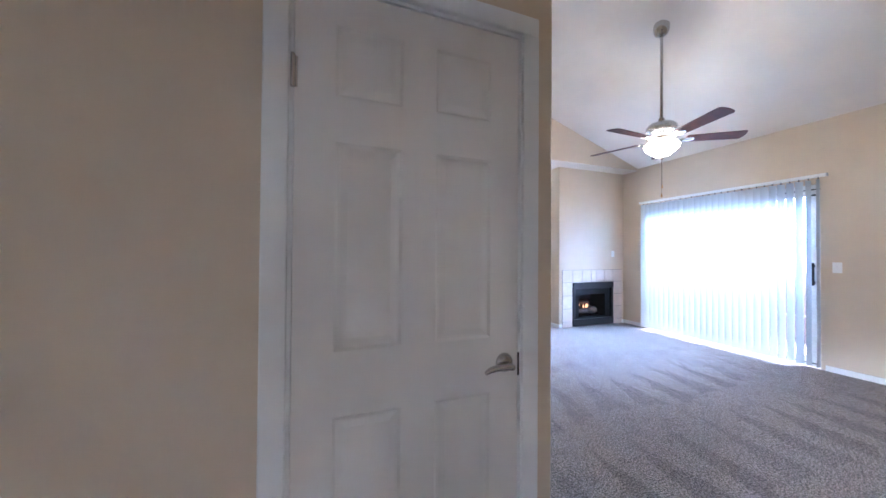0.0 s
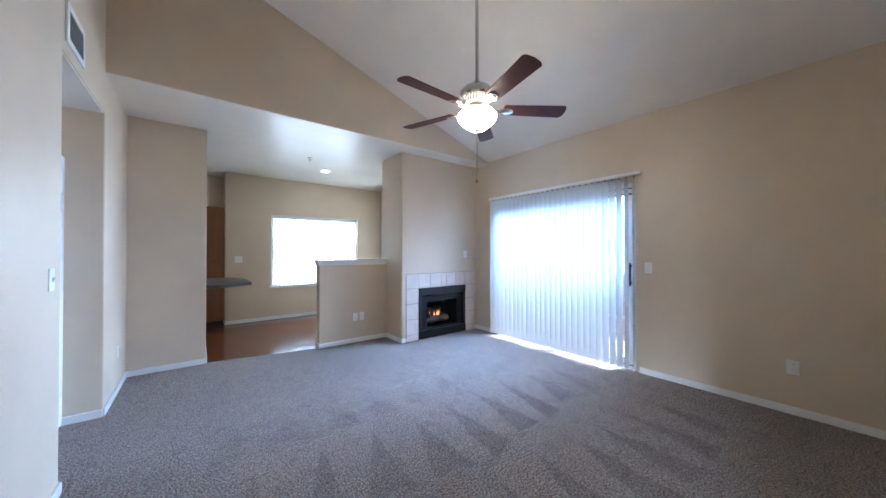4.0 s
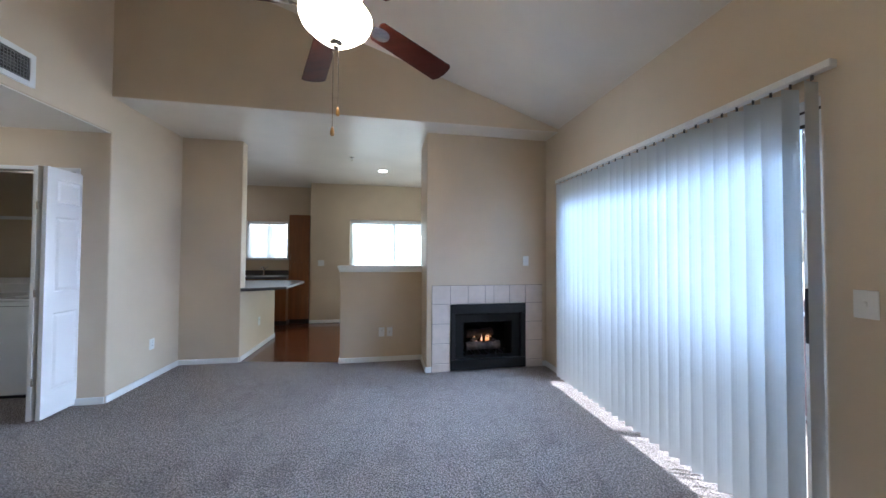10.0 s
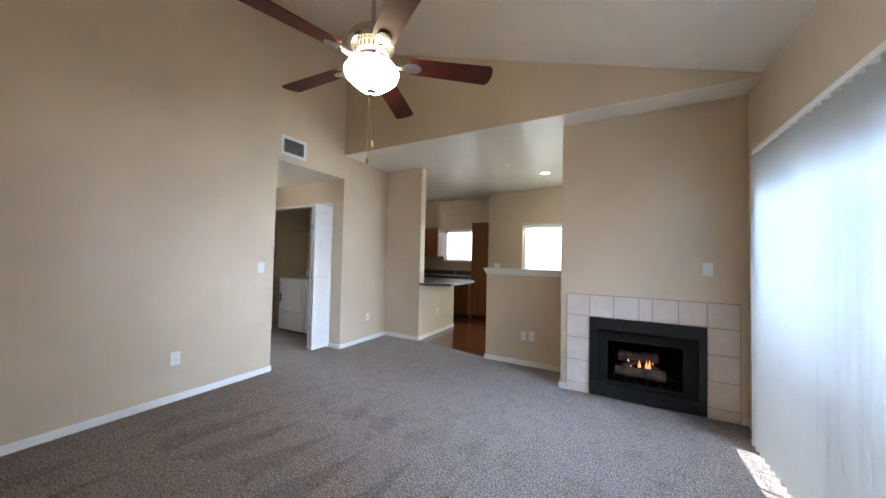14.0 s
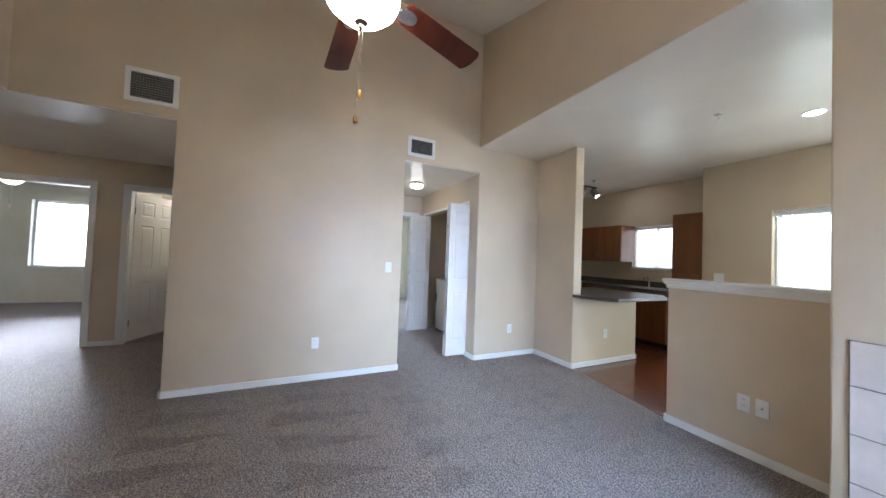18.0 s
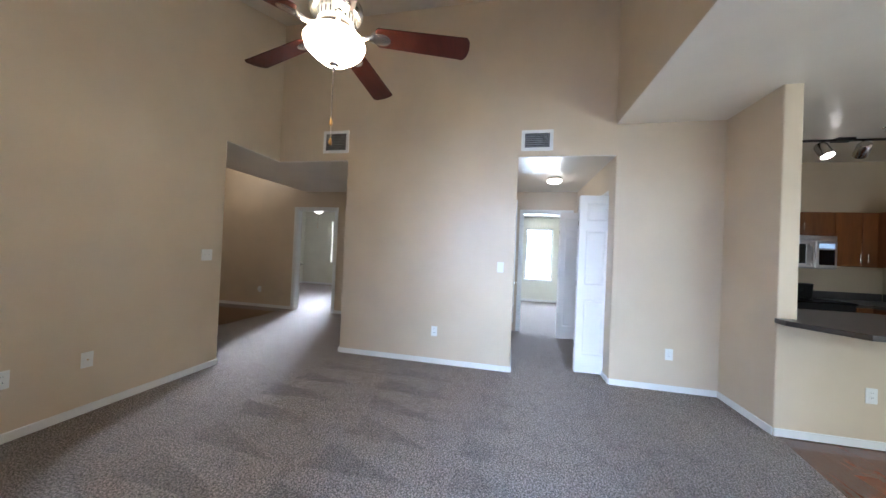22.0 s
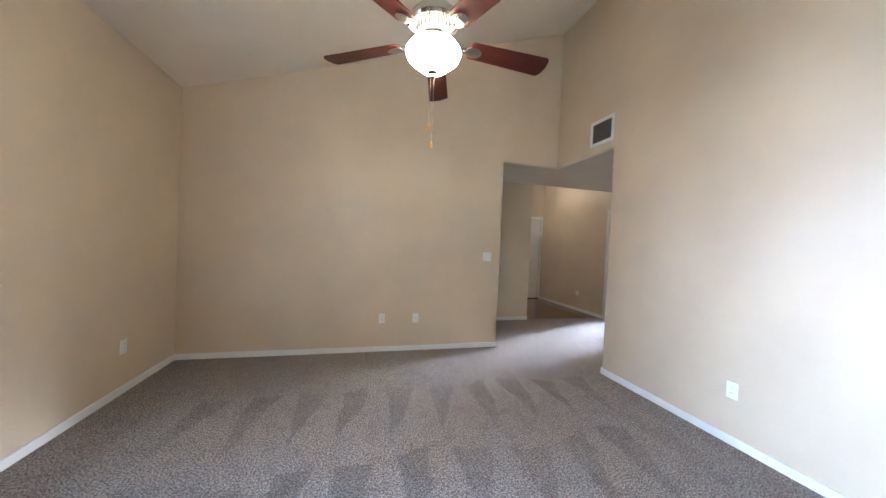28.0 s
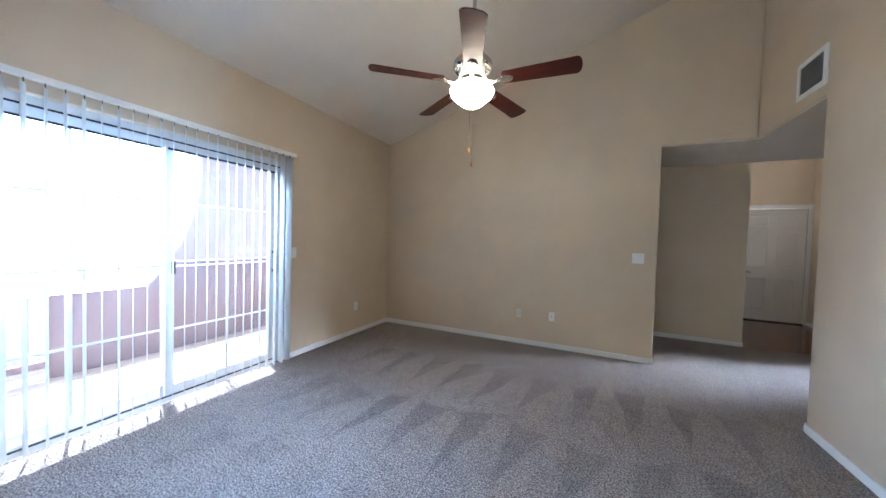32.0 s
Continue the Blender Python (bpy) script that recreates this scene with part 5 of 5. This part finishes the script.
def flush_light(x, y, z):
    t = thing("flush_light", "lit round glass ceiling light with nickel band", "ceiling light", at=pose(x, y, z))
    part("pan", lathe([(0.0, 0.0), (0.092, 0.0), (0.099, -0.012), (0.094, -0.028), (0.0, -0.028)], 32), NICKEL, t, "", 0, True)
    part("shade", lathe([(0.086, -0.026), (0.096, -0.034), (0.099, -0.046), (0.090, -0.064), (0.058, -0.078), (0.0, -0.083)], 36), SHADE, t, "lit frosted glass", 0, True)


flush_light(-1.0, 3.63, Z_HALL - 0.008)
flush_light(-1.25, -2.45, 3.05)
flush_light(-2.85, 0.62, 2.44)
closet_shelf = thing("wire_shelf", "white wire shelf above the washer", "shelf", at=pose(0, 0, 0))
for i in range(6):
    part("shelf_wire", tube([(-2.0, 4.80 + i * 0.062, 1.72), (-0.13, 4.80 + i * 0.062, 1.72)], 0.0035, 6), PLASTIC, closet_shelf)
ceiling_fan("ceiling_fan", -4.4, -2.35, "white bedroom ceiling fan with lit bowl", 2.74, 2.43, 0.6, 10, False)

# ---- bath vanity glimpsed through the doorway ----
vanity = thing("bath_vanity", "dark bath vanity with pale top below a mirror", "vanity", at=pose(-3.4, 0, 0))
part("cabinet_body", box(0.0, 0.9, 0.60, 0.98, 0.0, 0.80), BLACK, vanity, "", 0.004)
part("vanity_top", box(-0.01, 0.92, 0.58, 0.984, 0.801, 0.84), TRIM, vanity, "", 0.006)

# ---- balcony and outdoors ----


def balcony():
    d = tagged(part("floor_balcony", box(4.58, 6.15, -0.6, 6.6, -0.20, -0.075), GROUT), "balcony slab", "floor", "", "structure")
    rng = random.Random(6)
    x, w = 4.60, 0.138
    while x < 6.05:
        part("board", box(x, x + w - 0.007, -0.55, 6.5, -0.072, -0.045 + rng.uniform(-0.001, 0.001)), DECK, d)
        x += w
    rail = thing("balcony_railing", "rose stucco balcony wall with painted rail", "railing")
    part("wall_panel", box(5.90, 6.02, -0.55, 3.10, -0.045, 0.93), STUCCO, rail, "rose stucco panel", 0.01)
    part("cap", box(5.86, 6.06, -0.55, 6.5, 0.932, 0.985), STUCCO, rail, "rose painted cap rail", 0.008)
    part("wall_panel", box(5.90, 6.02, 4.60, 6.5, -0.045, 0.93), STUCCO, rail, "rose stucco panel", 0.01)
    part("bottom_rail", box(5.93, 5.99, 3.10, 4.60, 0.06, 0.12), STUCCO, rail)
    for i in range(11):
        y = 3.22 + i * 0.125
        part("baluster", box(5.95, 5.97, y - 0.008, y + 0.008, 0.121, 0.931), STUCCO, rail)
    # added wall, unseen from the room, raised to 9 m to shade the deck
    side = thing("balcony_shade_wall", "tall rose lap-sided wall added beside the balcony to shade it", "wall")
    part("wall_panel", box(4.57, 6.02, -0.75, -0.58, -0.2, 9.0), STUCCO, side)
    for i in range(45):
        z = -0.04 + i * 0.2
        lap = prism([(-0.579, z), (-0.552, z), (-0.566, z + 0.206), (-0.579, z + 0.206)], 4.585, 6.02)
        part("siding_board", moved(lap, Matrix(((0, 0, 1, 0), (1, 0, 0, 0), (0, 1, 0, 0), (0, 0, 0, 1)))), SIDING, side)


balcony()
tagged(part("eave", box(4.60, 5.30, 4.9, 8.6, 2.60, 2.72), TRIM), "white painted roof eave", "roof", "", "structure")


def neighbour_house():
    """The house across the yard, lap-sided, seen over the balcony wall."""
    h = thing("house", "pale rose lap-sided neighbouring house across the yard", "house")
    part("wall", box(11.05, 17, -11, 1.6, -3.0, 4.6), SIDING, h)
    for i in range(37):
        z = -2.9 + i * 0.2
        lap = prism([(11.049, z), (11.012, z), (11.034, z + 0.206), (11.049, z + 0.206)], -11.0, 1.6)
        part("siding_board", moved(lap, Matrix(((1, 0, 0, 0), (0, 0, 1, 0), (0, 1, 0, 0), (0, 0, 0, 1)))), SIDING, h)
    part("roof", moved(prism([(10.5, 0), (14.0, 1.7), (17.5, 0), (17.5, -0.18), (10.5, -0.18)], -11.4, 2.0), Matrix(((1, 0, 0, 0), (0, 0, 1, 0), (0, 1, 0, 4.8), (0, 0, 0, 1)))), GROUT, h, "grey shingle roof")


neighbour_house()


def tree(x, y, z, h, seed):
    rng = random.Random(seed)
    t = thing("tree", "leafy green tree beyond the balcony", "tree", "trees outside", at=pose(x, y, z))
    tr = tube([(0, 0, 0), (0.08, 0.03, h * 0.3), (-0.05, 0.06, h * 0.55), (0.05, 0, h * 0.85)], [h * 0.03, h * 0.024, h * 0.017, h * 0.006], 9)
    for k in range(9):
        a, z0 = rng.uniform(0, 6.28), h * rng.uniform(0.3, 0.7)
        r = h * rng.uniform(0.18, 0.32)
        tube([(0, 0, z0), (r * 0.5 * math.cos(a), r * 0.5 * math.sin(a), z0 + r * 0.35), (r * math.cos(a), r * math.sin(a), z0 + r * 0.6)], [h * 0.012, h * 0.008, h * 0.003], 6, tr)
    part("trunk", tr, BARK, t)
    verts, faces = [], []
    for c in range(70):
        a, el = rng.uniform(0, 6.28), rng.uniform(-0.6, 1.3)
        rr = h * 0.34 * rng.uniform(0.35, 1.0)
        cx, cy, cz = rr * math.cos(a) * math.cos(el), rr * math.sin(a) * math.cos(el), h * 0.68 + rr * math.sin(el)
        for _ in range(60):
            p = Vector((cx, cy, cz)) + Vector((rng.gauss(0, 1), rng.gauss(0, 1), rng.gauss(0, 0.8))) * h * 0.045
            u = Vector((rng.uniform(-1, 1), rng.uniform(-1, 1), rng.uniform(-1, 1))).normalized()
            v = u.orthogonal().normalized()
            s = h * 0.014 * rng.uniform(0.7, 1.4)
            i = len(verts)
            verts += [p - u * s, p + v * s * 0.5, p + u * s, p - v * s * 0.5]
            faces.append((i, i + 1, i + 2, i + 3))
    me = bpy.data.meshes.new("crown")
    me.from_pydata(verts, [], faces)
    me.materials.append(LEAF)
    crown = new("crown", me)
    crown.parent = t


for k, (x, y, z, h) in enumerate(((11.5, 7.5, -3.0, 3.3), (12.5, 5.2, -3.0, 3.0), (13.5, 9.6, -3.0, 3.4), (2.0, 26, -3.0, 5.0), (-3, 28, -3.0, 5.2), (6.5, 27, -3.0, 5.0))):
    tree(x, y, z, h, k + 1)

# Glowing white sheets stand in for daylight beyond the kitchen window and the bedroom window.
GLOW_SHEET = glow("white_daylight_stand_in", (0.97, 0.99, 1.0), 1.6)
tagged(part("backdrop", box(-2.5, 1.05, Y_KT + 2.4, Y_KT + 2.45, -1.0, 4.5), GLOW_SHEET), "glowing white sheet standing in for daylight beyond the kitchen window", "backdrop", "", "structure")
tagged(part("backdrop", box(-9.05, -9.0, -7.5, 2.0, -2.5, 5.5), GLOW_SHEET), "glowing white sheet standing in for daylight beyond the bedroom window", "backdrop", "", "structure")
planks("floor_kitchen", -1.6, 4.08, 4.92, Y_KT, lambda x, y, a, b: b > 0.45 or y > 5.2, "red-brown laminate plank floor")
planks("floor_entry", -2.08, -0.44, -3.62, -1.42, lambda x, y, a, b: True, "red-brown laminate entry floor")
planks("floor_bath", -3.60, -2.14, -0.14, 0.985, lambda x, y, a, b: True, "red-brown laminate bath floor")
